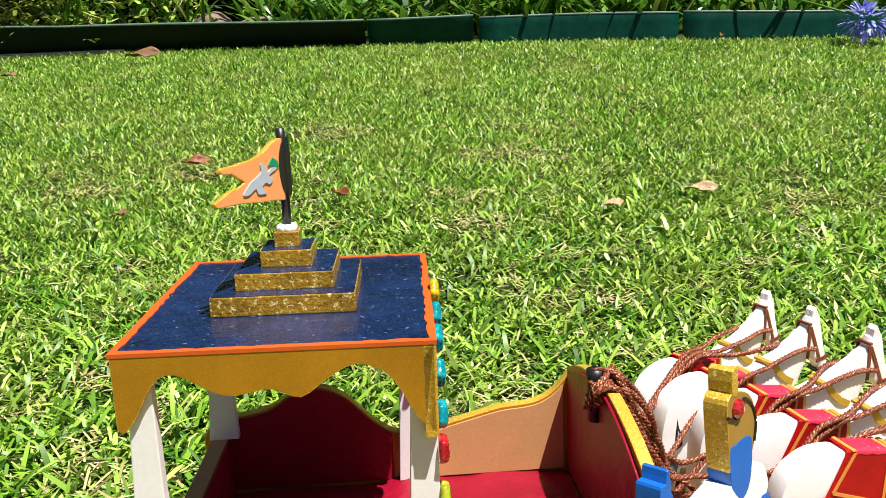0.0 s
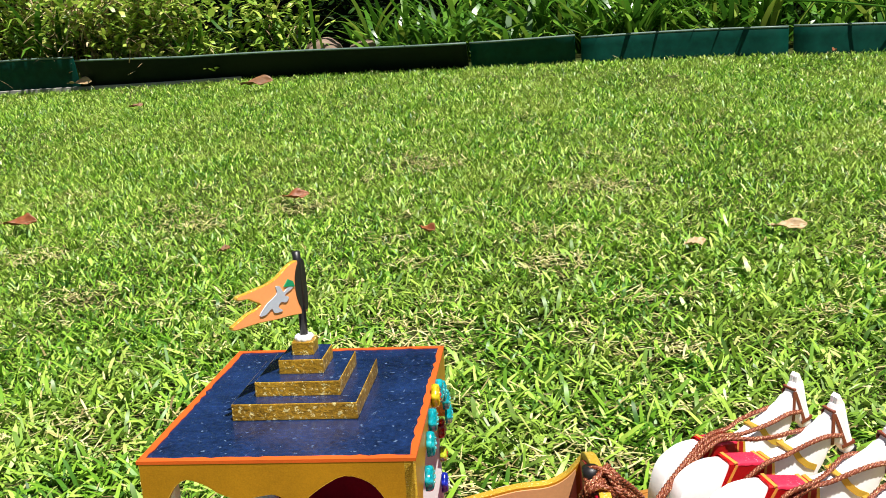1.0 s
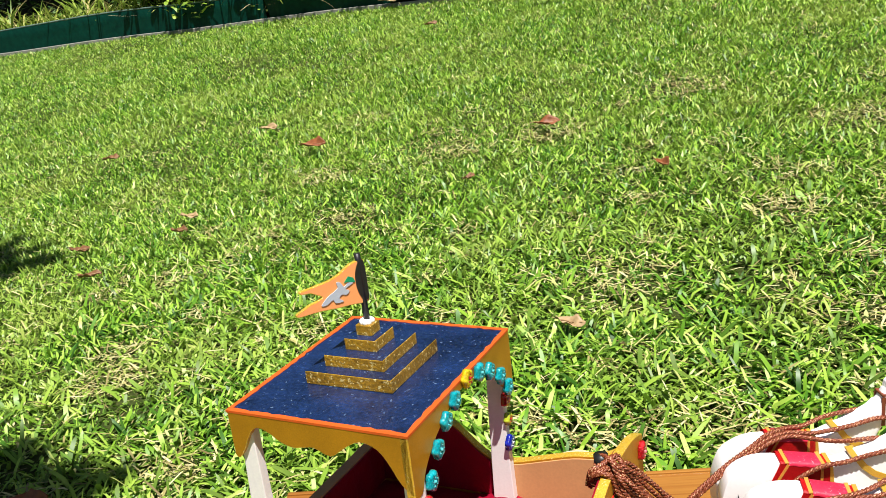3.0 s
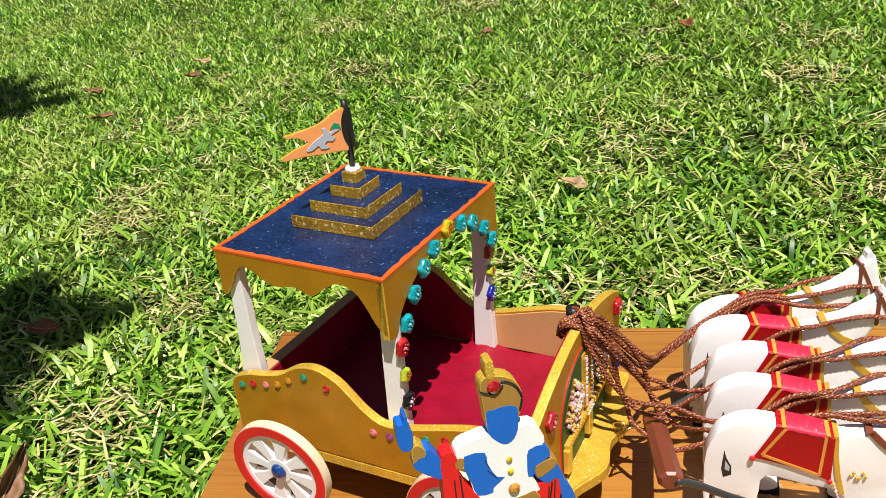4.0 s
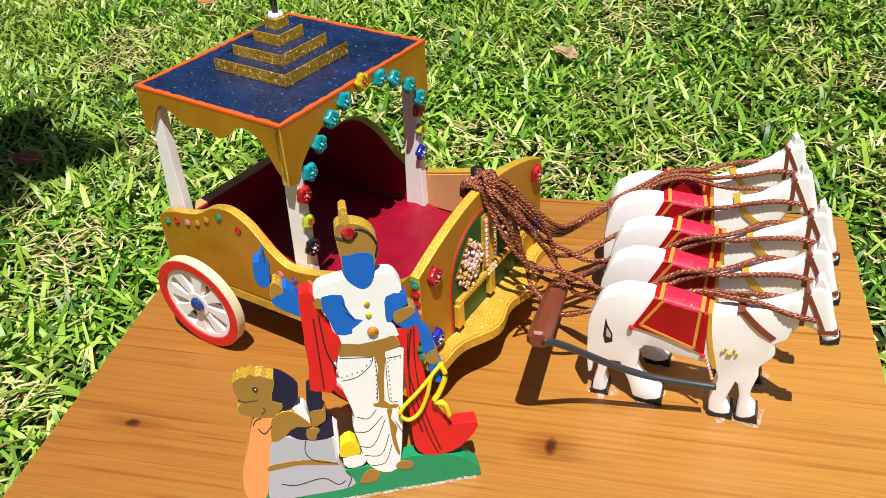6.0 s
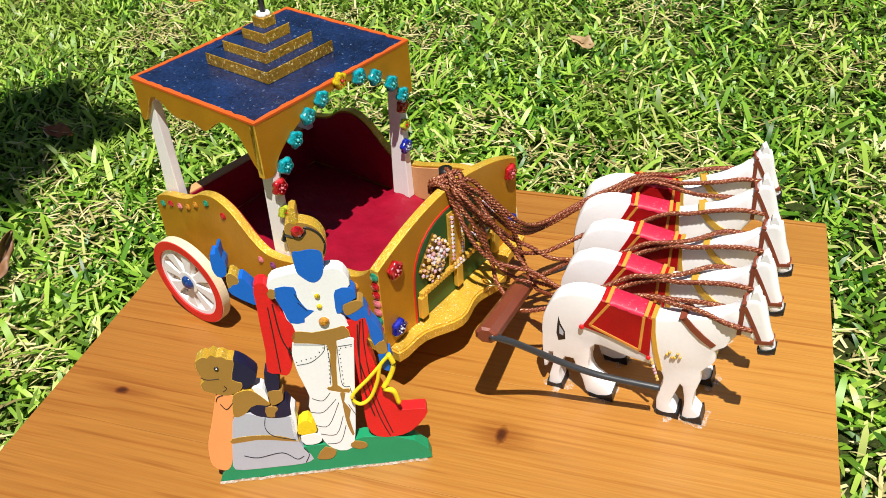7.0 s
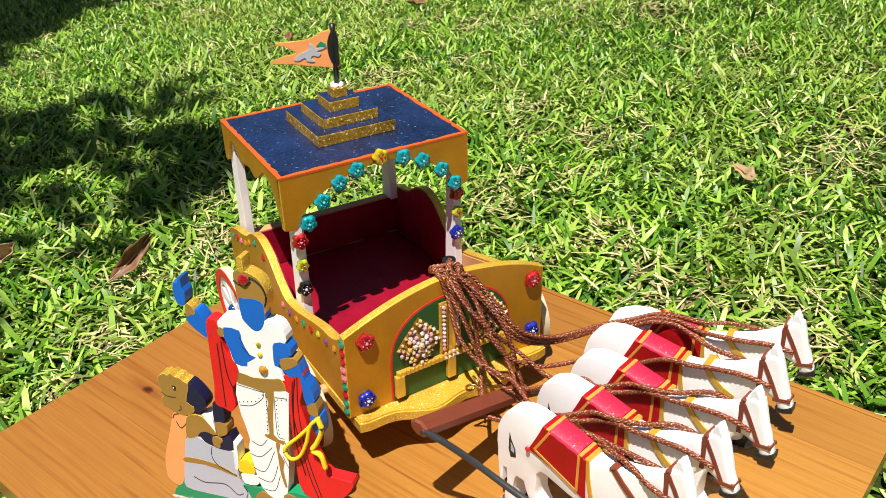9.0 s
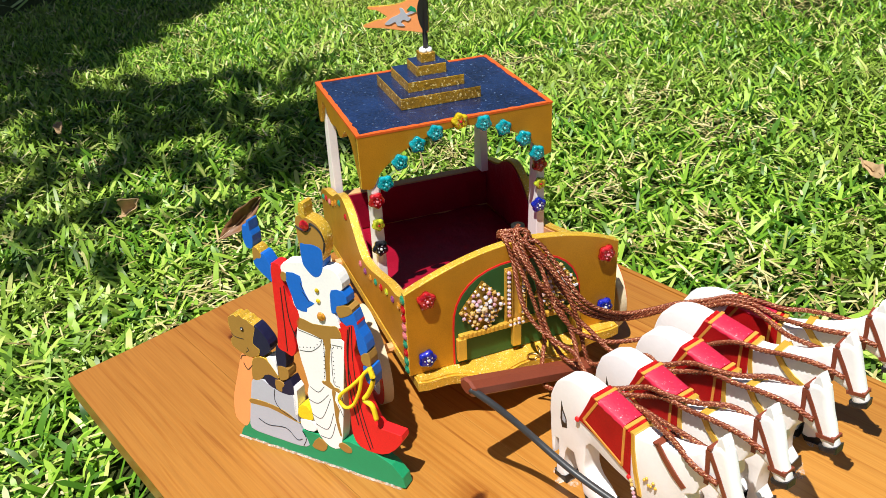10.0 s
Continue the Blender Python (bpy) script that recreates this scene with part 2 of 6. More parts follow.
GRASS = leafy("lawn_blades", [(0.0, (0.026, 0.090, 0.008)), (0.22, (0.068, 0.190, 0.014)), (0.46, (0.148, 0.325, 0.022)), (0.70, (0.280, 0.480, 0.042)), (0.87, (0.405, 0.590, 0.084)), (0.95, (0.50, 0.61, 0.15)), (1.0, (0.60, 0.59, 0.23))], (0.34, 0.42, 0.08), 0.40, 0.22, 5.0, 0.35)
THATCH = leafy("dry_straw", [(0.0, (0.17, 0.125, 0.045)), (0.3, (0.38, 0.33, 0.12)), (0.7, (0.58, 0.53, 0.23)), (1.0, (0.72, 0.65, 0.36))], None, 0.6, 0.15)
AGAP = leafy("strap_leaves", [(0.0, (0.030, 0.100, 0.010)), (0.5, (0.085, 0.230, 0.018)), (0.9, (0.20, 0.36, 0.04)), (1.0, (0.36, 0.34, 0.06))], None, 0.3, 0.3)
# hedge shade and the sparkle of glossy leaves are put into these colours
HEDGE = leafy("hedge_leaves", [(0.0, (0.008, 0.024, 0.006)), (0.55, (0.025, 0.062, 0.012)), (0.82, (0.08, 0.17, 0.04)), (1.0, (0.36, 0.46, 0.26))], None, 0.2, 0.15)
TUFT = leafy("yellowing_tuft", [(0.0, (0.10, 0.18, 0.02)), (0.35, (0.22, 0.32, 0.04)), (0.62, (0.38, 0.50, 0.07)), (0.85, (0.46, 0.46, 0.12)), (1.0, (0.52, 0.38, 0.19))], None, 0.5, 0.3)
BUSH = leafy("bush_leaves", [(0.0, (0.07, 0.16, 0.015)), (0.35, (0.22, 0.36, 0.04)), (0.75, (0.42, 0.55, 0.08)), (1.0, (0.60, 0.62, 0.16))], None, 0.4, 0.3)
TWIG = leafy("dry_twigs", [(0.0, (0.12, 0.075, 0.04)), (0.5, (0.36, 0.26, 0.13)), (1.0, (0.62, 0.52, 0.30))], None, 0.7, 0.1)
TREE_LEAF = leafy("tree_leaves", [(0.0, (0.03, 0.08, 0.012)), (1.0, (0.09, 0.17, 0.03))], None, 0.4, 0.25)
PETAL = leafy("violet_petals", [(0.0, (0.13, 0.13, 0.55)), (0.6, (0.32, 0.34, 0.80)), (1.0, (0.62, 0.64, 0.92))], None, 0.5, 0.3)
DRY_LEAF = paint("dry_leaf", (0.17, 0.075, 0.028), 0.55, 0.0, 0.35, 160, 0.6)
RUST_LEAF = paint("rusty_leaf", (0.21, 0.065, 0.020), 0.55, 0.0, 0.35, 160, 0.6)
PALE_LEAF = paint("pale_dry_leaf", (0.38, 0.255, 0.13), 0.55, 0.0, 0.25, 160, 0.6)
BARK = paint("bark", (0.12, 0.085, 0.06), 0.85, 0.0, 0.4, 60, 1.0)
# green edging again, with the shade on one run painted near-black
SHADED_EDGING = paint("edging_painted_shade", (0.003, 0.009, 0.007), 0.5, 0.0, 0.25, 30, 0.2, None, 0.0, 0.0, 0.15)
EDGING = paint("green_plastic_edging", (0.0016, 0.038, 0.027), 0.45, 0.0, 0.35, 22, 0.2, None, 0.0, 0.0, 0.12)
# paler than the strip: the light line along the top is painted in
EDGE_ROLL = paint("edging_top_highlight", (0.10, 0.15, 0.13), 0.5, 0.0, 0.4, 30, 0.3)
STONE = paint("brown_stone", (0.22, 0.15, 0.11), 0.8, 0.0, 0.3, 40, 1.0)


def soil():
    k = Nodes("thatch_and_soil")
    v = k.coords()
    n1 = k.noise(v, 3.0, 4.0)
    n2 = k.noise(v, 160.0, 6.0, 0.75)
    col = k.ramp(n2, [(0.34, (0.014, 0.014, 0.005)), (0.54, (0.050, 0.052, 0.016)), (0.74, (0.20, 0.17, 0.07))])
    col = k.mix(k.ramp(n1, [(0.3, (0.15, 0.15, 0.15)), (0.7, (0.6, 0.6, 0.6))]), col, (0.050, 0.092, 0.016))
    p = k.add("BsdfPrincipled", Roughness=0.9)
    p.inputs["Specular IOR Level"].default_value = 0.08
    k.link(col, p.inputs["Base Color"])
    k.link(k.bump(n2, 0.9, 0.006), p.inputs["Normal"])
    return k.surface(p.outputs[0])


SOIL = soil()


def cord_mat():
    """Brown twisted cord, its glints painted into the colour as pale specks."""
    k = Nodes("brown_cord")
    n = k.noise(k.coords(), 950.0, 4.0, 0.75)
    col = k.ramp(n, [(0.30, (0.050, 0.009, 0.004)), (0.47, (0.175, 0.036, 0.014)), (0.58, (0.29, 0.075, 0.029)), (0.65, (0.95, 0.62, 0.34))])
    p = k.add("BsdfPrincipled", Roughness=0.42, Metallic=0.15)
    k.link(col, p.inputs["Base Color"])
    k.link(k.bump(n, 0.4, 0.0006), p.inputs["Normal"])
    return k.surface(p.outputs[0])


CORD = cord_mat()

# ---------------- shaping helpers ----------------
MM = 0.001


def part(name, bm, material, parent=None, label="", m=None, smooth=False):
    """Link a bmesh as one mesh object under a thing or a part."""
    me = bpy.data.meshes.new(name)
    bmesh.ops.recalc_face_normals(bm, faces=bm.faces)
    bm.to_mesh(me)
    bm.free()
    for mat in (material if isinstance(material, (list, tuple)) else [material]):
        me.materials.append(mat)
    if smooth:
        me.polygons.foreach_set("use_smooth", [True] * len(me.polygons))
    ob = new(name, me)
    if parent is not None:
        ob.parent = parent
    if m is not None:
        ob.matrix_basis = m
    if label:
        ob["label"] = label
    return ob


def again(name, ob, parent, m, label=""):
    """Another object on the same mesh."""
    o = new(name, ob.data)
    o.parent = parent
    o.matrix_basis = m
    if label:
        o["label"] = label
    return o


def thing(name, m, label, category, group="", kind=""):
    e = new(name)
    e.empty_display_size = 0.02
    e.matrix_basis = m
    return tagged(e, label, category, group, kind)


def smooth_line(pts, n=4, closed=False):
    """Catmull-Rom through the points."""
    pts = [Vector(p) for p in pts]
    k = len(pts)
    out = []
    for i in range(k if closed else k - 1):
        if closed:
            a, b, c, d = pts[i - 1], pts[i], pts[(i + 1) % k], pts[(i + 2) % k]
        else:
            a, b, c, d = pts[max(i - 1, 0)], pts[i], pts[i + 1], pts[min(i + 2, k - 1)]
        for j in range(n):
            t = j / n
            out.append(0.5 * (2 * b + (c - a) * t + (2 * a - 5 * b + 4 * c - d) * t * t + (3 * b - a - 3 * c + d) * t ** 3))
    if not closed:
        out.append(pts[-1])
    return out


def prism(pts, y0, y1, bm=None, bevel=0.0, mats=(0, 0), softer=None):
    """A sawn shape: outline (x, z) in mm, thick from y0 to y1 mm. mats: slots of the faces and of the sawn edge."""
    own = bmesh.new()
    a = [own.verts.new((p[0] * MM, y0 * MM, p[1] * MM)) for p in pts]
    b = [own.verts.new((p[0] * MM, y1 * MM, p[1] * MM)) for p in pts]
    f0, f1 = own.faces.new(a), own.faces.new(list(reversed(b)))
    f0.material_index = f1.material_index = mats[0]
    for i in range(len(pts)):
        j = (i + 1) % len(pts)
        own.faces.new((a[j], a[i], b[i], b[j])).material_index = mats[1]
    bmesh.ops.recalc_face_normals(own, faces=own.faces)
    if softer:
        edges = [e for e in f0.edges[:] + f1.edges[:] if all(softer[0](v.co / MM) for v in e.verts)]
        bmesh.ops.bevel(own, geom=edges, offset=softer[1] * MM, segments=3, affect="EDGES", profile=0.5, material=mats[1])
        bevelled = {e for e in edges if e.is_valid}
        edges = [e for e in own.edges if e not in bevelled and e.calc_length() > 0 and not all(softer[0](v.co / MM) for v in e.verts) and any(abs(f.normal.y) > 0.99 for f in e.link_faces) and any(abs(f.normal.y) < 0.05 for f in e.link_faces)]
        bmesh.ops.bevel(own, geom=edges, offset=bevel * MM, segments=2, affect="EDGES", profile=0.6, material=mats[1])
    elif bevel:
        edges = [e for e in own.edges if any(f in (f0, f1) for f in e.link_faces)]
        bmesh.ops.bevel(own, geom=edges, offset=bevel * MM, segments=2, affect="EDGES", profile=0.6, material=mats[1])
    bmesh.ops.triangulate(own, faces=[f for f in own.faces if len(f.verts) > 4])
    if bm is None:
        return own
    me = bpy.data.meshes.new("tmp")
    own.to_mesh(me)
    own.free()
    bm.from_mesh(me)
    bpy.data.meshes.remove(me)
    return bm


def block(x0, x1, y0, y1, z0, z1, bevel=0.6, bm=None):
    """A planed block, all in mm, with eased edges."""
    own = bmesh.new()
    bmesh.ops.create_cube(own, size=1.0)
    for v in own.verts:
        v.co = Vector(((x0 + x1) / 2 + v.co.x * (x1 - x0), (y0 + y1) / 2 + v.co.y * (y1 - y0), (z0 + z1) / 2 + v.co.z * (z1 - z0))) * MM
    if bevel:
        bmesh.ops.bevel(own, geom=own.edges[:], offset=bevel * MM, segments=2, affect="EDGES", profile=0.6)
    if bm is None:
        return own
    me = bpy.data.meshes.new("tmp")
    own.to_mesh(me)
    own.free()
    bm.from_mesh(me)
    bpy.data.meshes.remove(me)
    return bm


def tube(pts, radius, sides=8, bm=None, taper=None, flat=1.0):
    """A round rod along points (metres)."""
    bm = bm or bmesh.new()
    pts = [Vector(p) for p in pts]
    rings = []
    up = Vector((0, 0, 1))
    for i, p in enumerate(pts):
        d = (pts[min(i + 1, len(pts) - 1)] - pts[max(i - 1, 0)]).normalized()
        s = d.cross(up)
        if s.length < 1e-4:
            s = d.cross(Vector((1, 0, 0)))
        s.normalize()
        u = s.cross(d)
        r = radius * (taper[i] if taper else 1.0)
        rings.append([bm.verts.new(p + (s * math.cos(6.28318 * k / sides) + u * flat * math.sin(6.28318 * k / sides)) * r) for k in range(sides)])
    for a, b in zip(rings, rings[1:]):
        for k in range(sides):
            bm.faces.new((a[k], a[(k + 1) % sides], b[(k + 1) % sides], b[k]))
    bm.faces.new(list(reversed(rings[0])))
    bm.faces.new(rings[-1])
    return bm


def twisted(pts, radius, pitch=0.0075, strands=3, sides=5, step=0.0011):
    """A laid cord: strands wound round the line (metres)."""
    line = [Vector(p) for p in pts]
    dense = [line[0]]
    for a, b in zip(line, line[1:]):
        n = max(1, int((b - a).length / step))
        dense += [a.lerp(b, (j + 1) / n) for j in range(n)]
    bm = bmesh.new()
    dist = [0.0]
    for a, b in zip(dense, dense[1:]):
        dist.append(dist[-1] + (b - a).length)
    for s in range(strands):
        path = []
        for i, p in enumerate(dense):
            d = (dense[min(i + 1, len(dense) - 1)] - dense[max(i - 1, 0)]).normalized()
            x = d.cross(Vector((0, 0, 1)))
            x = x.normalized() if x.length > 1e-4 else Vector((1, 0, 0))
            y = x.cross(d)
            a = 6.28318 * (dist[i] / pitch + s / strands)
            path.append(p + (x * math.cos(a) + y * math.sin(a)) * radius * 0.52)
        tube(path, radius * 0.58, sides, bm)
    return bm


def ball(r, at=(0, 0, 0), squash=1.0, bm=None, seg=8):
    bm = bm or bmesh.new()
    got = bmesh.ops.create_uvsphere(bm, u_segments=seg, v_segments=max(4, seg // 2 + 1), radius=r)
    for v in got["verts"]:
        v.co = Vector((v.co.x, v.co.y * squash, v.co.z)) + Vector(at)
    return bm


# ---------------- ground and lawn ----------------
def top_of_lawn(x, y):
    """Height of the grass tips: level round the board, then rising to the flower bed."""
    rise = 0.118 * np.log1p(np.exp(np.clip((y - 0.6) * 6.0, -40, 40))) / 6.0
    return -0.030 + np.minimum(rise, 0.262) + 0.012 * np.clip(x, -3, 3) * np.exp(-((np.maximum(np.abs(y), 1.5) - 1.5) / 3) ** 2)


BLADE = 0.026
BOARD_TURN = 25.0
bu = np.array([math.cos(radians(BOARD_TURN)), math.sin(radians(BOARD_TURN))])
bv = np.array([-bu[1], bu[0]])
BU0, BU1, BV0, BV1 = -0.1860, 0.3020, -0.2535, 0.1340      # the board's edges along its own axes


def ground_axis(near, far):
    a = [near * (i / 40) for i in range(41)]
    while a[-1] < far:
        a.append(a[-1] * 1.25 + 0.05)
    return np.array([-v for v in reversed(a[1:])] + a)


gx, gy = ground_axis(4.0, 400.0), ground_axis(4.0, 400.0)
gxx, gyy = np.meshgrid(gx, gy)
bumps = np.array([noise.noise(Vector((x * 2.3, y * 2.3, 0.0))) * 0.006 for x, y in zip(gxx.ravel(), gyy.ravel())])
gz = top_of_lawn(gxx, gyy).ravel() - BLADE + bumps * (np.abs(gxx.ravel()) < 4)
ub, vb = gxx.ravel() * bu[0] + gyy.ravel() * bu[1], gxx.ravel() * bv[0] + gyy.ravel() * bv[1]
under = (ub > BU0 - 0.08) & (ub < BU1 + 0.08) & (vb > BV0 - 0.08) & (vb < BV1 + 0.08)
gz = np.where(under, np.minimum(gz, -0.046), gz)
nx = len(gx)
gfaces = [(j * nx + i, j * nx + i + 1, (j + 1) * nx + i + 1, (j + 1) * nx + i) for j in range(len(gy) - 1) for i in range(nx - 1)]
gme = bpy.data.meshes.new("ground")
gme.from_pydata(np.c_[gxx.ravel(), gyy.ravel(), gz].tolist(), [], gfaces)
gme.materials.append(SOIL)
gme.polygons.foreach_set("use_smooth", [True] * len(gme.polygons))
tagged(new("ground", gme), "thatch and soil under a sunlit garden lawn", "ground", kind="structure")


def blades(name, base, az, length, width, lean0, lean1, segs, material, twist=None):
    """Many leaf blades in one mesh: base points, headings, sizes and leans as arrays."""
    n = len(az)
    ts = {2: np.array((0, 0.72, 1.0)), 3: np.array((0, 0.42, 0.84, 1.0))}.get(segs, np.linspace(0, 1, segs + 1))
    prof = {2: (0.85, 1.0, 0.0), 3: (0.7, 1.0, 0.84, 0.0), 4: (0.75, 1.0, 0.95, 0.62, 0.0), 6: (0.6, 0.9, 1.0, 0.97, 0.82, 0.5, 0.0)}[segs]
    d = np.c_[np.cos(az), np.sin(az), np.zeros(n)]
    wa = az + math.pi / 2 + (0 if twist is None else twist)
    s = np.c_[np.cos(wa), np.sin(wa), np.zeros(n)]
    p = base.copy()
    rows = []
    for k in range(segs + 1):
        if k:
            a = lean0 + (lean1 - lean0) * (ts[k] + ts[k - 1]) / 2
            p = p + (d * np.sin(a)[:, None] + np.array([0, 0, 1.0]) * np.cos(a)[:, None]) * (length * (ts[k] - ts[k - 1]))[:, None]
        if k == segs:
            rows.append(p[:, None, :])
        else:
            h = s * (width * prof[k] / 2)[:, None]
            rows.append(np.stack([p - h, p + h], 1))
    verts = np.concatenate(rows, 1)
    per = verts.shape[1]
    loops, sizes = [], []
    for k in range(segs - 1):
        loops += [2 * k, 2 * k + 1, 2 * k + 3, 2 * k + 2]
        sizes.append(4)
    loops += [2 * segs - 2, 2 * segs - 1, 2 * segs]
    sizes.append(3)
    li = (np.arange(n)[:, None] * per + np.array(loops)[None, :]).ravel().astype(np.int32)
    sz = np.tile(np.array(sizes, dtype=np.int32), n)
    me = bpy.data.meshes.new(name)
    me.vertices.add(n * per)
    me.vertices.foreach_set("co", verts.astype(np.float32).ravel())
    me.loops.add(len(li))
    me.loops.foreach_set("vertex_index", li)
    me.polygons.add(len(sz))
    me.polygons.foreach_set("loop_start", np.concatenate([[0], np.cumsum(sz)[:-1]]).astype(np.int32))
    me.polygons.foreach_set("use_smooth", np.ones(len(sz), dtype=bool))
    me.update(calc_edges=True)
    me.materials.append(material)
    return new(name, me)


rng = np.random.default_rng(7)


def lawn_points(n, dense):
    """Random places on the lawn, kept with a chance given by dense(x, y)."""
    x, y = rng.uniform(-4.2, 2.4, n), rng.uniform(-1.3, 2.85, n)
    u, v = x * bu[0] + y * bu[1], x * bv[0] + y * bv[1]
    clear = ~((u > BU0 - 0.004) & (u < BU1 + 0.004) & (v > BV0 - 0.004) & (v < BV1 + 0.004))
    # the wedge of lawn that can be looked at
    wedge = (x > -0.9 - 0.95 * (y + 1.3)) & (x < 0.75 + 0.48 * np.maximum(y, 0.0)) & (y < edge_y(x) - 0.01)
    ok = clear & wedge & (rng.random(n) < dense(x, y))
    return x[ok], y[ok]


def edge_y(x):
    """Line of the bed's edging."""
    return 2.66 - 0.105 * x - 0.034 * x * x + 0.012 * np.sin(x * 5.0)


def hashed(i, j, seed):
    """A repeatable random number from 0 to 1 for each cell of a grid."""
    h = np.sin(i * 127.1 + j * 311.7 + seed * 74.7) * 43758.5453
    return h - np.floor(h)


def soft_noise(x, y, scale, seed):
    """Value noise over the plan, 0 to 1."""
    u, v = x * scale, y * scale
    i, j = np.floor(u), np.floor(v)
    a, b = u - i, v - j
    a, b = a * a * (3 - 2 * a), b * b * (3 - 2 * b)
    return (hashed(i, j, seed) * (1 - a) + hashed(i + 1, j, seed) * a) * (1 - b) + (hashed(i, j + 1, seed) * (1 - a) + hashed(i + 1, j + 1, seed) * a) * b


def clumps(x, y):
    """A slow unevenness of the turf, 0 to 1."""
    return 0.45 * soft_noise(x, y, 7.0, 1) + 0.35 * soft_noise(x, y, 17.0, 2) + 0.2 * soft_noise(x, y, 43.0, 3)


# worn spots where pale straw shows: place and radius
WORN = [(-0.230, -0.200, 0.045), (-0.345, -0.076, 0.050), (-0.285, 0.061, 0.030), (-0.428, 0.094, 0.040), (-0.665, 0.203, 0.050), (-0.715, 0.260, 0.040), (-0.020, 0.265, 0.055),
        (-0.137, 0.275, 0.035), (0.092, 0.318, 0.035), (-0.145, 0.615, 0.070), (0.018, 0.860, 0.060), (-0.690, 0.760, 0.060), (-0.677, 1.120, 0.090), (-0.484, 1.190, 0.080), (0.158, 0.570, 0.050),
        (-0.335, 0.397, 0.040), (0.330, 0.30, 0.04), (-0.90, 0.95, 0.07), (0.10, 1.25, 0.09), (-0.30, 1.45, 0.10), (0.45, 0.75, 0.05)]


def worn(x, y):
    """How bare and strawy the turf is, 0 to 1."""
    rag = 0.62 + 0.76 * soft_noise(x, y, 38.0, 5)
    w = np.clip((soft_noise(x, y, 15.0, 7) * 0.6 + soft_noise(x, y, 36.0, 8) * 0.4 - 0.66) * 7.0, 0, 0.8)
    for wx, wy, wr in WORN:
        w = np.maximum(w, np.clip(1.7 * (1 - np.hypot((x - wx) * 0.8, y - wy) / (wr * rag)), 0, 1))
    return w


def dist(x, y):
    return np.hypot(x - 0.25, y + 0.30)


def place(x, y):
    return np.c_[x, y, top_of_lawn(x, y) - BLADE - 0.002]


# near blades: straps that bend over every way
x, y = lawn_points(1750000, lambda x, y: np.clip(1.5 - dist(x, y), 0.0, 1.0) * (0.45 + 0.75 * clumps(x, y)) * (1 - 0.72 * worn(x, y)) * 0.80)
n = len(x)
c = clumps(x, y)
long = rng.random(n) ** 1.6
tagged(blades("lawn_grass", place(x, y), rng.uniform(0, 6.283, n), (0.013 + 0.026 * long) * (0.72 + 0.6 * c), rng.uniform(0.0023, 0.0056, n) * (0.85 + 0.3 * long), rng.uniform(0.1, 1.25, n), rng.uniform(0.9, 1.9, n), 3, GRASS, rng.normal(0, 0.6, n)),
       "bright green broad-bladed lawn grass in the sun", "grass", kind="stuff")
# blades further off, mown short
x, y = lawn_points(3600000, lambda x, y: np.clip(dist(x, y) - 0.45, 0.0, 1.0) * np.clip(1.25 - 0.17 * dist(x, y), 0.3, 1) * (0.70 + 0.4 * clumps(x, y)) * (1 - 0.5 * worn(x, y)) * 0.44)
n = len(x)
c = clumps(x, y)
tagged(blades("far_lawn_grass", place(x, y), rng.uniform(0, 6.283, n), (0.011 + 0.017 * rng.random(n) ** 1.5) * (0.78 + 0.44 * c), rng.uniform(0.0018, 0.0042, n), rng.uniform(0.1, 1.3, n), rng.uniform(0.6, 2.0, n), 2, GRASS, rng.normal(0, 0.6, n)),
       "sunlit green lawn grass running up to the flower bed", "grass", kind="stuff")
# dry runners and straw low in the turf, thick on the worn spots
x, y = lawn_points(760000, lambda x, y: np.clip(1.25 - 0.35 * dist(x, y), 0.12, 1.0) * (0.07 + 0.93 * worn(x, y)))
n = len(x)
b = place(x, y)
b[:, 2] += rng.uniform(0.002, 0.016, n)
tagged(blades("lawn_straw", b, rng.uniform(0, 6.283, n), rng.uniform(0.008, 0.030, n), rng.uniform(0.0010, 0.0028, n), rng.uniform(1.0, 1.6, n), rng.uniform(1.2, 1.9, n), 2, THATCH),
       "dry yellow straw and runners between the green blades", "straw", kind="stuff")

# rough grass all round, past the mown part that is walked past
n = 70000
x, y = rng.uniform(-7.0, 6.0, n), rng.uniform(-5.5, 2.8, n)
out = ~((x > -0.95 - 0.95 * (y + 1.3)) & (x < 0.78 + 0.48 * np.maximum(y, 0.0)) & (y > -1.3)) & (y < edge_y(np.clip(x, -5, 3.4)) - 0.03)
x, y = x[out], y[out]
n = len(x)
tagged(blades("outer_lawn_grass", place(x, y), rng.uniform(0, 6.283, n), rng.uniform(0.04, 0.07, n), rng.uniform(0.012, 0.022, n), rng.uniform(0.2, 1.2, n), rng.uniform(0.9, 1.7, n), 2, GRASS),
       "longer lawn grass round the mown patch", "grass", kind="stuff")

# ---------------- board ----------------
board = thing("wooden_board", pose(0, 0, 0, 0, 0, BOARD_TURN), "varnished orange pine board lying on the grass", "board")
PLANKS = [(-253.5, -168), (-168, -78), (-78, 8), (8, 82), (82, 134)]
for i, (a, b2) in enumerate(PLANKS):
    bm = block(BU0 * 1000, BU1 * 1000, a + 0.05, b2 - 0.05, -18, 0, 0.35)
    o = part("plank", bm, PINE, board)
# routed step along the board's far long side
part("moulding", block(BU0 * 1000 + 0.5, BU1 * 1000 - 0.5, 128.5, 131.2, -1.0, 1.3, 0.5), PINE, board, "raised bead along the board's edge")

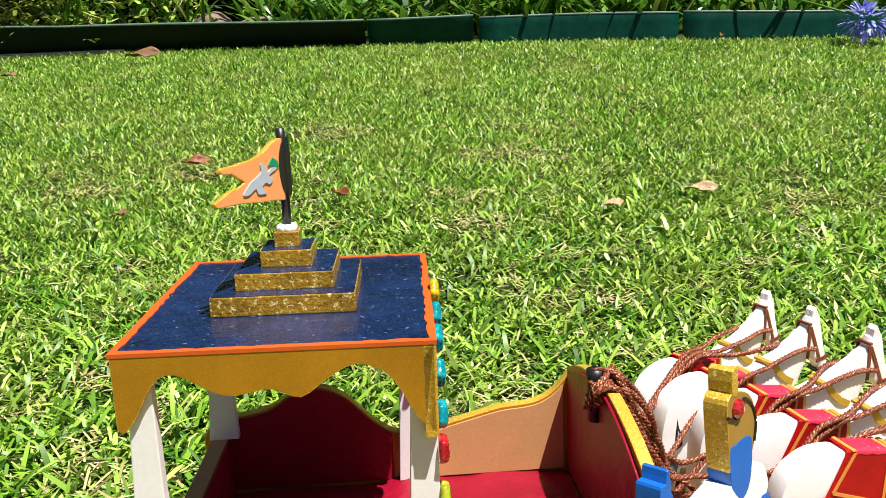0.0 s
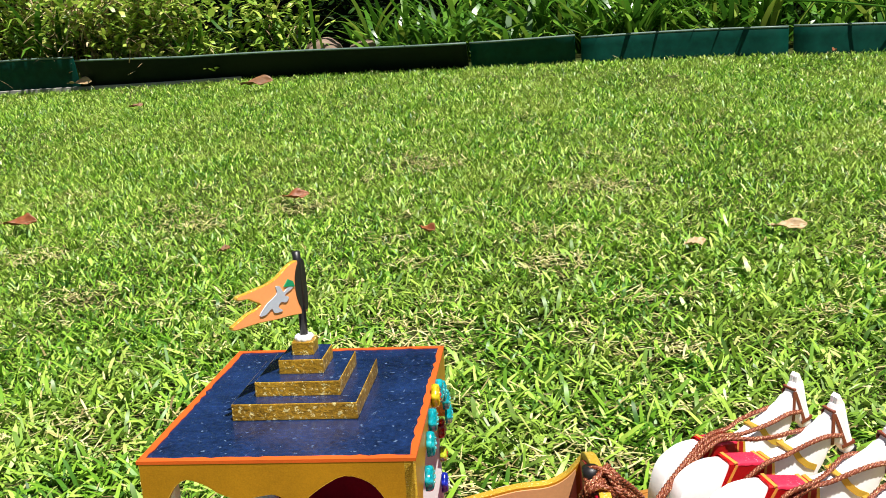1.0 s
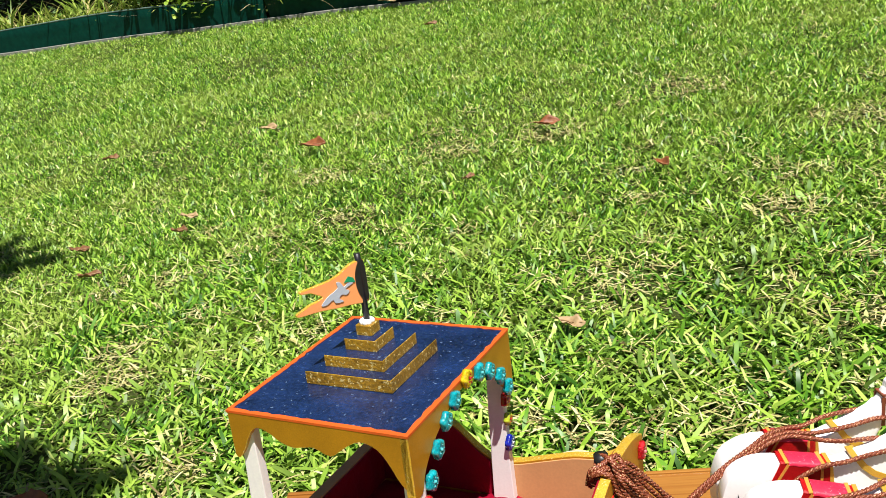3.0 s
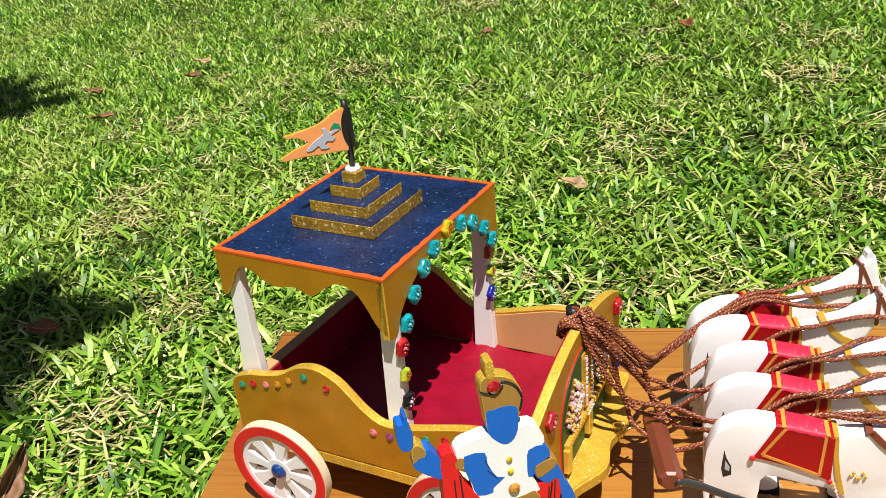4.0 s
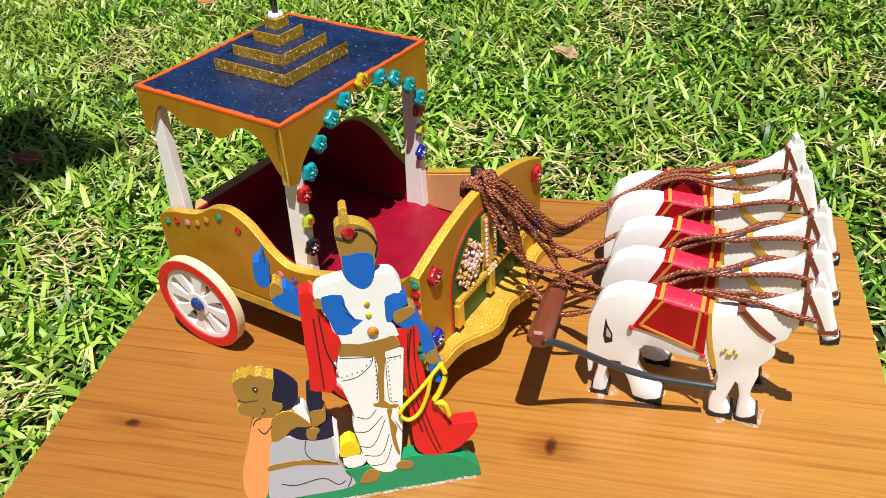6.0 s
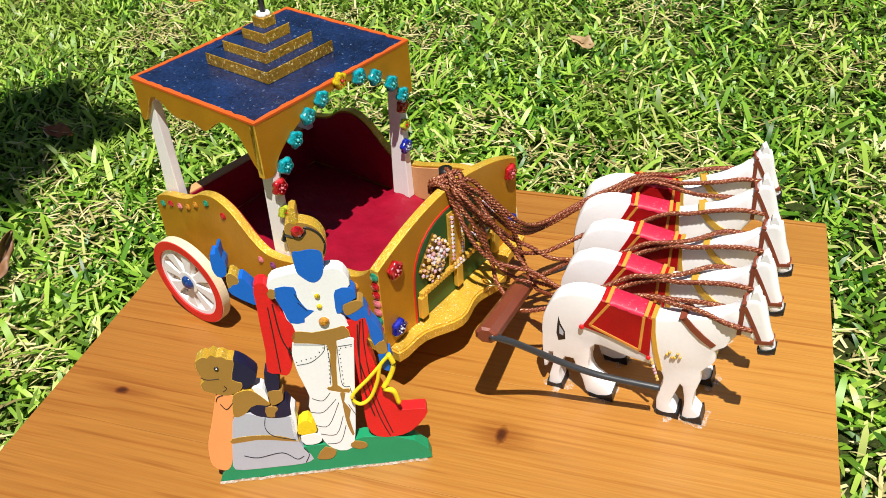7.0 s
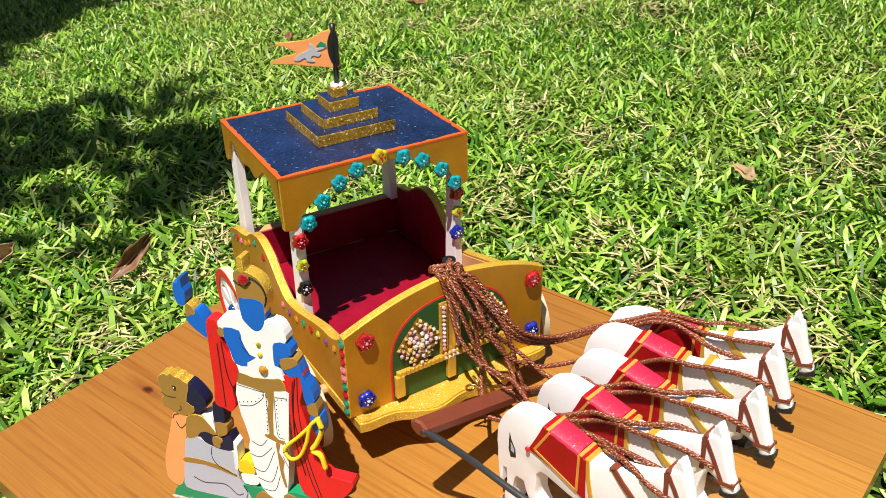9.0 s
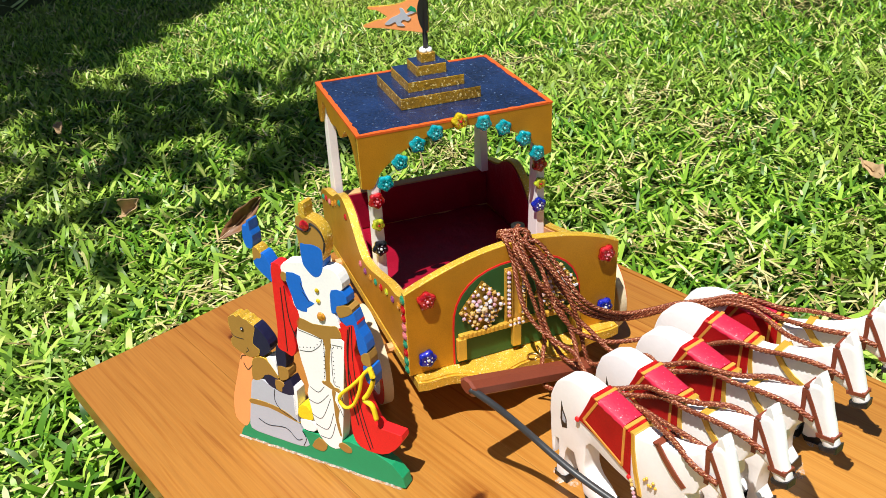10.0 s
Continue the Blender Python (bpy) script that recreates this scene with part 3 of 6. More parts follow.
# ---------------- chariot ----------------
# Its own axes: x ahead to the horses, y to its left, z up; it leans a little to its left.
YAW, LEAN_DEG, VC = 6.5, -2.5, -14.5
CHARIOT = pose(0, 0, 0, LEAN_DEG, 0, YAW)
chariot = thing("toy_chariot", CHARIOT, "handmade gold-painted wooden toy chariot with a blue canopy", "toy chariot")


def plain(v, z):
    """From upright distances across and up (mm) to the chariot's leaning axes."""
    a = radians(-LEAN_DEG)
    return v * math.cos(a) - z * math.sin(a), v * math.sin(a) + z * math.cos(a)


TO_FRONT = Matrix(((0, 1, 0, 0), (1, 0, 0, 0), (0, 0, 1, 0), (0, 0, 0, 1)))    # sawn shape's (x, y, z) to (y, x, z)

# floor slab with the bowed ledge ahead
out = [(-134, -71), (64, -72)] + [(76 + 15 * (1 - (w / 72) ** 2) - 3.0 * math.cos(w / 72 * 9.4), w) for w in range(-72, 73, 6)] + [(64, 72), (-134, 71)]
bm = bmesh.new()
lo = [bm.verts.new((p[0] * MM, (p[1] + VC) * MM, 0.0300)) for p in out]
hi = [bm.verts.new((p[0] * MM, (p[1] + VC) * MM, 0.0375)) for p in out]
bm.faces.new(lo)
topf = bm.faces.new(hi)
for i in range(len(out)):
    j = (i + 1) % len(out)
    bm.faces.new((lo[i], lo[j], hi[j], hi[i]))
bmesh.ops.recalc_face_normals(bm, faces=bm.faces)
bmesh.ops.bevel(bm, geom=list(topf.edges), offset=0.0012, segments=2, affect="EDGES")
part("floor", bm, GOLD_EDGE, chariot, "gold floor slab with a bowed front ledge")

# side panels with their waved top
WAVE = [(-134, 73), (-131, 79), (-120, 83.5), (-106, 86), (-95, 89), (-82, 96.5), (-68, 98.5), (-55, 93), (-46, 84.5), (-38, 76.5), (-27, 70), (-12, 70.5), (8, 75.5), (28, 80.5), (46, 82.5), (57, 88), (66, 98)]
side = [(66, 37.8), (-134, 37.8)] + [(p.x, p.y) for p in smooth_line([(a, b, 0) for a, b in WAVE], 4)]
part("side_panel", prism(side, VC - 71.5, VC - 65.5, None, 0.5, (0, 1)), [GOLD, GOLD_EDGE], chariot)


def drawn_in(pts):
    """The far side is a little shorter at its rear end."""
    return [(a + 5.5 * min(max((-60 - a) / 70, 0.0), 1.0), b) for a, b in pts]


part("side_panel", prism(drawn_in(side), VC + 65.5, VC + 71.5, None, 0.5, (0, 1)), [GOLD, GOLD_EDGE], chariot)
def askew(bm):
    """The back stands a little askew, its far end further ahead."""
    for v in bm.verts:
        v.co.x += 0.0045 * (v.co.y / MM - VC + 65) / 130
    return bm


# cloth lining of the rear half, bare wood ahead
lin = [(-30, 43.5), (-127, 43.5)] + [(p.x, p.y - 1.6) for p in smooth_line([(a, b, 0) for a, b in WAVE], 4) if -127 < p.x < -29]
fwd = [(63, 43.5), (-30, 43.5)] + [(p.x, p.y - 1.6) for p in smooth_line([(a, b, 0) for a, b in WAVE], 4) if -30 <= p.x < 63]
for s in (-1, 1):
    e0, e1 = sorted((VC + s * 65.3, VC + s * 64.3))
    part("side_lining", prism(drawn_in(lin) if s > 0 else lin, e0, e1, None, 0.2), CRIMSON, chariot, "crimson cloth lining")
    part("inner_side", prism(fwd, e0, e1, None, 0.2), BARE_WOOD, chariot, "bare tan wood inside the side panel")
part("back_panel", askew(block(-127.5, -119.6, VC - 65.3, VC + 65.3, 36.8, 75.5, 0.6)), BARE_WOOD, chariot, "plain wooden back panel")
part("back_lining", askew(block(-119.5, -118.4, VC - 64, VC + 64, 43.5, 74.5, 0.3)), CRIMSON, chariot, "crimson cloth lining")
# cloth floor, slightly rumpled
bm = bmesh.new()
bmesh.ops.create_grid(bm, x_segments=40, y_segments=28, size=0.5)
for v in bm.verts:
    px, py = -31.5 + v.co.x * 190, VC + v.co.y * 128.4
    v.co = Vector((px * MM, py * MM, 0.0425 + 0.0045 * math.exp(-((px + 20) / 11) ** 2 - ((py - VC - 60) / 9) ** 2) + 0.0019 * noise.noise(Vector((px * 0.035, py * 0.05, 3.0))) + 0.0007 * noise.noise(Vector((px * 0.15, py * 0.15, 9.0)))))
part("floor_cloth", bm, CRIMSON, chariot, "shiny crimson cloth on the chariot's floor", smooth=True)

# front panel with its arched top
arch_top = [(-75, 98), (-58, 104.5), (-40, 110.2), (-20, 114.4), (0, 116), (20, 114.4), (40, 110.5), (58, 105), (72.5, 98.5)]
fr = [(-75, 37.8)] + [(p.x, p.y) for p in smooth_line([(a, b, 0) for a, b in arch_top], 4)] + [(72.5, 37.8)]
fr = [(a + VC, b) for a, b in fr]
front = part("front_panel", prism(fr, 66.2, 72.0, None, 0.6, (0, 1)), [GOLD, GOLD_EDGE], chariot, "gold front panel with an arched top", TO_FRONT)
ins = [(a * 0.9 + VC * 0.1, 43.5 if b < 40 else b - 1.8) for a, b in fr]
part("front_lining", prism(ins, 64.6, 66.0, None, 0.2), CRIMSON, chariot, "dark red cloth inside the front panel", TO_FRONT)


def dome(w, z0, z1, rim=0.0):
    """Half-round painted field on the front panel."""
    pts = [(VC - w - rim, z0)]
    for i in range(17):
        a = math.pi * (1 - i / 16)
        pts.append((VC + (w + rim) * math.copysign(abs(math.cos(a)) ** 0.8, math.cos(a)), z0 + 26 + (z1 + rim - z0 - 26) * math.sin(a) ** 0.85))
    return pts + [(VC + w + rim, z0)]


part("red_outline", prism(dome(44, 38.2, 103, 1.1), 72.0, 72.5), RED, chariot, "thin red painted outline", TO_FRONT)
part("green_field", prism(dome(44, 38.2, 103), 72.4, 72.9), DEEP_GREEN, chariot, "deep green painted half-round field", TO_FRONT)


def on_front(v, z, out_mm=73.0):
    return pose(out_mm * MM, (VC + v) * MM, z * MM)


# gilt rail and feet in front of the green field
bm = block(72.9, 75.6, VC - 42, VC + 42, 57.0, 61.0, 0.5)
for j in range(28):
    block(75.2, 76.3, VC - 41.2 + 3.0 * j, VC - 39.4 + 3.0 * j, 57.4, 60.6, 0.35, bm)
part("gilt_rail", bm, STRAW, chariot, "gilt rail with a ridged front")
for v in (-40.5, -2.5, 40.5):
    part("gilt_foot", block(72.9, 76.6, VC + v - 3, VC + v + 3, 42 if v else 40, 58.0, 0.6), STRAW, chariot, "gilt foot")


def brooch(v, z, tall, wide):
    """A rhinestone brooch: gilt claws and cut stones in rings."""
    gem, claw = bmesh.new(), bmesh.new()
    pick = random.Random(int(v * 7 + 500))
    for r, count, size in ((0.0, 1, 2.3), (0.28, 6, 1.8), (0.52, 11, 1.7), (0.76, 16, 1.6), (1.0, 22, 1.3)):
        for i in range(count):
            a = 6.28318 * (i + 0.5 * (count % 2) + pick.uniform(-0.25, 0.25)) / count
            k = 1.0 / (abs(math.cos(a)) + abs(math.sin(a))) * pick.uniform(0.93, 1.07)
            py, pz = r * k * wide * math.cos(a), r * k * tall * math.sin(a)
            x = 3.6 - 2.2 * r + pick.uniform(-0.4, 0.4)
            got = bmesh.ops.create_icosphere(gem, subdivisions=1, radius=size * pick.uniform(0.8, 1.15) * MM, matrix=Matrix.Translation((x * MM, py * MM, pz * MM)) @ Matrix.Rotation(pick.uniform(0, 6), 4, "X") @ Matrix.Rotation(pick.uniform(0, 6), 4, "Y"))
            for b in range(2):
                t = pick.uniform(0, 6.28)
                ball(0.5 * MM, ((x + 0.2) * MM, (py + size * 1.05 * math.cos(t)) * MM, (pz + size * 1.05 * math.sin(t)) * MM), 1.0, claw, 5)
    plate = bmesh.new()
    ring = [plate.verts.new((0.0003, wide * 1.04 * MM * math.copysign(abs(math.cos(6.283 * i / 20)) ** 1.9, math.cos(6.283 * i / 20)), tall * 1.04 * MM * math.copysign(abs(math.sin(6.283 * i / 20)) ** 1.9, math.sin(6.283 * i / 20)))) for i in range(20)]
    f = plate.faces.new(ring)
    bmesh.ops.solidify(plate, geom=[f], thickness=0.0008)
    top = part("brooch", plate, STRAW, chariot, "glittering rhinestone brooch", on_front(v, z))
    part("stone_cluster", gem, CRYSTAL, top, "cut crystal stones")["kind"] = "stuff"
    part("claw_setting", claw, STRAW, top, "gilt claws")["kind"] = "stuff"


brooch(-25, 76, 19, 15.5)
brooch(27, 76, 19, 15.5)
# upright bar of stones in the middle
gem, claw = bmesh.new(), bmesh.new()
for col in (-5.5, 4.5):
    for i in range(11):
        ball(1.5 * MM, (0.0022, col * MM, (i * 3.1 - 14) * MM), 1.0, gem, 6)
        for s in (-1, 1):
            block(0.4, 2.6, col + s * 1.9 - 0.35, col + s * 1.9 + 0.35, i * 3.1 - 15.3, i * 3.1 - 12.6, 0.0, claw)
for i in range(8):
    ball(1.3 * MM, (0.003, (i % 4 * 3.0 - 5) * MM, (-18 - 2.8 * (i // 4)) * MM), 1.0, gem, 6)
top = part("stone_bar", block(0.0, 0.9, -8, 7, -24, 20, 0.2), STRAW, chariot, "upright rhinestone bars", on_front(-2, 80))
part("stone_cluster", gem, CRYSTAL, top, "cut crystal stones")["kind"] = "stuff"
part("claw_setting", claw, STRAW, top, "gilt claws")["kind"] = "stuff"

# black peg that holds the reins
part("peg", tube([(0.0645, VC * MM + 0.004, 0.098), (0.0640, VC * MM + 0.004, 0.119), (0.0638, VC * MM + 0.004, 0.1228)], 0.0042, 12), BLACK, chariot, "black peg holding the reins", smooth=True)

# posts
for u, v, z0 in ((-122.5, -61, 75.4), (-20, -61, 36.8), (-117.0, 61, 75.4), (-20, 61, 45.5)):
    part("post", prism([(u - 7.2, z0), (u + 7.6, z0), (u + 6.0, 110), (u + 5.2, 163), (u - 2.8, 163), (u - 5.0, 110)], VC + v - 3.2, VC + v + 3.2, None, 0.5), POST_WHITE, chariot, "white painted post")

# canopy
R0, R1, RW, RT = -128.0, -11.5, 68.8, 167.0
roof = part("canopy", block(R0 + 0.5, R1 - 0.5, VC - RW + 0.5, VC + RW - 0.5, RT - 6, RT, 0.4), NAVY, chariot, "canopy board painted dark navy blue")
HINGE = (0, (VC + RW) * MM, RT * MM)
MIDDLE = (-70 * MM, VC * MM, 0)
ASKEW = -2.1      # the canopy sits a little askew on its posts and dips slightly towards the near side
roof.matrix_basis = pose(*MIDDLE, 0, 0, ASKEW) @ pose(*MIDDLE).inverted() @ pose(*HINGE, 0.35) @ pose(*HINGE).inverted()
for x0, x1, y0, y1 in ((R0 - 0.2, R1 + 0.2, -RW - 0.2, -RW + 3.0), (R0 - 0.2, R1 + 0.2, RW - 3.0, RW + 0.2), (R0 - 0.2, R0 + 2.8, -RW + 3.0, RW - 3.0), (R1 - 2.8, R1 + 0.2, -RW + 3.0, RW - 3.0)):
    bm = bmesh.new()
    k = 30
    a = []
    for i in range(k + 1):
        t = i / k
        j = 1.5 * noise.noise(Vector((i * 0.9, x0, y0)))
        if x1 - x0 > y1 - y0:
            a.append(((x0 + (x1 - x0) * t, y0 + (j if y0 > -RW else 0)), (x0 + (x1 - x0) * t, y1 + (j if y1 < RW else 0))))
        else:
            a.append(((x0 + (j if x0 > R0 else 0), y0 + (y1 - y0) * t), (x1 + (j if x1 < R1 else 0), y0 + (y1 - y0) * t)))
    for (p, q), (r, s) in zip(a, a[1:]):
        bm.faces.new([bm.verts.new((c[0] * MM, (c[1] + VC) * MM, (RT + 0.35) * MM)) for c in (p, q, s, r)])
    bmesh.ops.remove_doubles(bm, verts=bm.verts, dist=1e-6)
    got = bmesh.ops.extrude_face_region(bm, geom=bm.faces[:])
    for v in got["geom"]:
        if isinstance(v, bmesh.types.BMVert):
            v.co.z -= 0.0015
    part("orange_border", bm, ORANGE, roof, "orange painted border")
low = [(-127.5, 139), (-125, 137), (-120, 143), (-114, 154), (-108, 158.5), (-100, 156), (-94, 152), (-86, 149.5), (-78, 150.6), (-71, 151.4), (-61, 147.8), (-51, 154.5), (-41, 159.5), (-31, 156.5), (-25, 149), (-19, 138), (-12, 131)]
val = [(-12, RT - 0.6), (-127.5, RT - 0.6)] + [(p.x, p.y) for p in smooth_line([(a, b, 0) for a, b in low], 3)]
part("side_valance", prism(val, VC - RW, VC - RW + 4.5, None, 0.4, (0, 1)), [GOLD, GOLD_EDGE], roof, "gold scalloped valance")
part("side_valance", prism(val, VC + RW - 4.5, VC + RW, None, 0.4, (0, 1)), [GOLD, GOLD_EDGE], roof, "gold scalloped valance")
arch = [(-68.8, 130), (-61, 129), (-55, 139), (-44, 148), (-30, 155), (-14, 160), (0, 161.5), (14, 160), (30, 155), (44, 148), (55, 139), (61, 129), (68.8, 130)]
fv = [(68.8, RT - 0.6), (-68.8, RT - 0.6)] + [(p.x, p.y) for p in smooth_line([(a, b, 0) for a, b in arch], 3)]
part("front_valance", prism([(a + VC, b) for a, b in fv], R1 - 5.0, R1, None, 0.4, (0, 1)), [GOLD, GOLD_EDGE], roof, "gold arched valance", TO_FRONT)
part("back_valance", block(R0, R0 + 4.5, VC - RW + 4.6, VC + RW - 4.6, 156, RT - 0.6, 0.4), GOLD, roof, "gold valance strip")

# stepped tiers on the canopy
TX, TY = -71.0, VC + 0.2
zt = RT
for half_x, half_y, tall in ((29.0, 29.0, 8.0), (20.0, 20.5, 7.2), (10.6, 11.0, 7.2), (5.2, 5.2, 6.6)):
    tier = part("tier", block(TX - half_x, TX + half_x, TY - half_y, TY + half_y, zt + 0.05, zt + tall, 0.4), GLITTER, roof, "tier with glitter-gold sides and a navy top")
    if half_x > 6:
        part("tier_top", block(TX - half_x + 0.4, TX + half_x - 0.4, TY - half_y + 0.4, TY + half_y - 0.4, zt + tall - 0.2, zt + tall + 0.25, 0.15), NAVY, tier, "navy painted top")
    zt += tall
bm = bmesh.new()
for i in range(9):
    a = 6.28318 * i / 9
    ball(2.0 * MM, ((TX + 2.9 * math.cos(a) * (i > 0)) * MM, (TY + 2.9 * math.sin(a) * (i > 0)) * MM, (zt + 0.8 + (0.9 if i == 0 else 0)) * MM), 1.0, bm, 8)
part("glue_blob", bm, WHITE, roof, "white blob of putty round the flagpole", smooth=True)

# flagpole and pennant
FZ = 238.5
pole = part("flagpole", tube([(TX * MM, TY * MM, (zt - 1) * MM), (TX * MM, TY * MM, (FZ - 6) * MM), ((TX - 0.4) * MM, TY * MM, FZ * MM)], 0.0019, 10), BLACK, chariot, "thin black flagpole", smooth=True)
FLAG_TURN = 237.0
FLAG = pose(TX * MM, TY * MM, 0, 0, 0, FLAG_TURN)
pen = [(-2.6, 234.2), (3, 234.4), (8, 233.0), (14, 229.6), (21, 227.6), (28, 227.0), (34, 226.4), (39, 226.0), (38.4, 224.2), (33, 223.6), (29.5, 221.6), (26, 219.4), (30, 217.6), (34, 217.0), (39, 215.0), (43.2, 213.4), (42, 211.6), (36, 211.4), (28, 211.2), (18, 210.0), (8, 209.4), (2, 208.6), (-2.8, 209.0), (-3.2, 216), (-2.4, 228)]
# gold on the sawn edge stands in for the orange edge lit by sun
pennant = part("pennant", prism([(p.x, p.y) for p in smooth_line([(a, b, 0) for a, b in pen], 2, True)], -1.2, 1.2, None, 0.4, (0, 1)), [PEACH, GOLD_EDGE], chariot, "orange swallow-tailed wooden pennant", FLAG)
blot = [(6.0, 222.6), (9, 223.4), (12, 221.8), (14, 225.0), (16.5, 225.4), (16, 222.4), (19, 220.4), (23, 218.6), (27.5, 214.6), (24, 214.2), (20, 216.0), (18.5, 213.6), (13.5, 213.4), (16, 215.8), (14, 217.6), (11, 216.8), (9, 218.8), (11.5, 220.4)]
for y0, y1 in ((-1.7, -1.1), (1.1, 1.7)):
    part("grey_motif", prism([(p.x, p.y) for p in smooth_line([(a, b, 0) for a, b in blot], 3, True)], y0, y1), GREY, pennant, "plain grey painted motif")
    part("green_motif", prism([(4.6, 222.8), (5.5, 225.6), (8.5, 227.2), (11.5, 224.2), (8.0, 223.6)], y0, y1), GREEN, pennant, "small green painted patch")
    part("black_hoist", prism([(p.x, p.y) for p in smooth_line([(-2.4, 233.8), (1.0, 233.6), (3.4, 229), (4.2, 224), (3.8, 218), (1.5, 212), (-2.6, 210.5), (-3.0, 220)], 3, True)], y0, y1), BLACK, pennant, "black painted hoist of the pennant")


# wheels stand upright on the board
def wheel(u, v, face):
    """A spoked disc wheel at u, v (mm along and across the chariot), outer face towards -y when face is -1."""
    w = new("wheel")
    w.parent = chariot
    w.matrix_basis = CHARIOT.inverted() @ pose(0, 0, 0, 0, 0, YAW) @ pose(u * MM, v * MM, 0.0345, 0, 0, 0)
    w["label"] = "white wheel with a red rim"
    R, r, t = 34.0, 27.4, 3.2

    def ring(r0, r1, y0, y1, seg=72):
        bm = bmesh.new()
        loops = []
        for rr, yy in ((r0, y0), (r1, y0), (r1, y1), (r0, y1)):
            loops.append([bm.verts.new((rr * MM * math.cos(6.28318 * i / seg), yy * MM, rr * MM * math.sin(6.28318 * i / seg))) for i in range(seg)])
        for a in range(4):
            b = loops[(a + 1) % 4]
            for i in range(seg):
                bm.faces.new((loops[a][i], loops[a][(i + 1) % seg], b[(i + 1) % seg], b[i]))
        return bm
    part("tyre", ring(r + 0.2, R, -t, t), RIM_EDGE, w, "cream plywood rim edge")
    part("rim", ring(r - 0.2, R - 0.5, face * (t + 0.5), face * (t - 1.0)), RED, w, "red painted rim")
    part("inner_rim", ring(r - 3.2, r + 0.2, -t + 0.6, t - 0.4), WHITE, w)
    for i in range(8):
        a = 6.28318 * i / 8 + 0.2
        bm = prism([(6, -2.5), (15, -3.4), (25.4, -5.8), (25.4, 5.8), (15, 3.4), (6, 2.5)], -t + 0.8, t - 0.6, None, 0.5)
        part("spoke", bm, WHITE, w, "", Matrix.Rotation(a, 4, "Y"))
    part("hub", ring(0.5, 8.5, -t + 0.3, t - 0.2, 20), WHITE, w, "white hub")
    part("stud", ball(5.4 * MM, (0, face * t * MM, 0), 0.65, None, 14), B_STUD, w, "blue glass stud", smooth=True)


wheel(-94.0, -99.7, -1)
wheel(29.0, -99.7, -1)
wheel(-94.0, 72.7, 1)
wheel(29.0, 72.7, 1)
for u in (-94.0, 29.0):
    part("axle", tube([(u * MM, -0.0965, 0.031), (u * MM, 0.0695, 0.031)], 0.0035, 10), BARE_WOOD, chariot, "wooden axle")


# flower beads
def flower(colour, heart, r=5.6, petals=5):
    """One moulded glass flower bead, facing +x."""
    bm = bmesh.new()
    seg, rows = petals * 5, 5
    loops = []
    for k in range(rows):
        q = k / (rows - 1)
        loops.append([])
        for i in range(seg):
            a = 6.28318 * i / seg
            rr = r * (0.90 + 0.10 * math.cos(petals * a)) * (1.0, 1.02, 0.93, 0.66, 0.30)[k]
            loops[-1].append(bm.verts.new(((0, 1.8, 3.2, 3.8, 3.3)[k] * MM, rr * math.cos(a) * MM, rr * math.sin(a) * MM)))
    for p, q in zip(loops, loops[1:]):
        for i in range(seg):
            bm.faces.new((p[i], p[(i + 1) % seg], q[(i + 1) % seg], q[i]))
    bm.faces.new(list(reversed(loops[0])))
    bm.faces.new(loops[-1])
    body = (bm, colour)
    hb = bmesh.new()
    for i in range(petals):
        a = 6.28318 * (i + 0.5) / petals
        ball(r * 0.09 * MM, (3.75 * MM, r * 0.42 * math.cos(a) * MM, r * 0.42 * math.sin(a) * MM), 1.0, hb, 6)
    ball(r * 0.19 * MM, (3.45 * MM, 0, 0), 1.0, hb, 7)
    return body, (hb, heart)


BEADS = {}


def bead(kind, colour, heart, m, parent=chariot, label="", r=5.6):
    key = (kind, r)
    if key not in BEADS:
        (a, ca), (b, cb) = flower(colour, heart, r)
        o = part("flower_bead", a, ca, parent, label, m, smooth=True)
        part("bead_heart", b, cb, o, smooth=True)
        BEADS[key] = o
    else:
        src = BEADS[key]
        o = again("flower_bead", src, parent, m, label)
        again("bead_heart", src.children[0], o, Matrix.Identity(4))
    return o


KINDS = {"teal": (B_TEAL, B_TEAL_L, "teal glass flower bead"), "red": (B_RED, B_PINK, "red glass flower bead"), "yellow": (B_YELLOW, B_RED, "yellow glass flower bead"),
         "lime": (B_LIME, B_RED, "lime and red glass bead"), "blue": (B_BLUE, B_PALE, "cobalt blue glass flower bead"), "black": (B_BLACK, B_PALE, "black glass flower bead")}
ARCH_BEADS = [("red", -71, 123), ("teal", -63.5, 134), ("teal", -52, 146.5), ("teal", -39, 156), ("teal", -26, 161.5), ("yellow", -8.6, 166), ("teal", 8, 161), ("teal", 22, 154.5), ("teal", 36.5, 143.5), ("teal", 46, 130.5), ("red", 50, 119), ("lime", 50, 104), ("blue", 48.5, 87), ("lime", -72, 105), ("black", -72.7, 87)]
for kind, v, z in ARCH_BEADS:
    c, h, lab = KINDS[kind]
    v2, z2 = plain(v, z)
    u = -11.3 + 0.0367 * (v2 - VC) if z > 127 else -13.8
    bead(kind, c, h, pose(u * MM, v2 * MM, z2 * MM, random.uniform(0, 70)), chariot, lab, 4.6 if kind == "lime" else 5.9)
for kind, v, z in (("red", -61.5, 91.5), ("red", 63.0, 92.0), ("blue", -63.0, 48.8), ("blue", 63.5, 51.5)):
    c, h, lab = KINDS[kind]
    bead(kind, c, h, pose(72.0 * MM, (VC + v) * MM, z * MM, random.uniform(0, 70)), chariot, lab, 6.3)

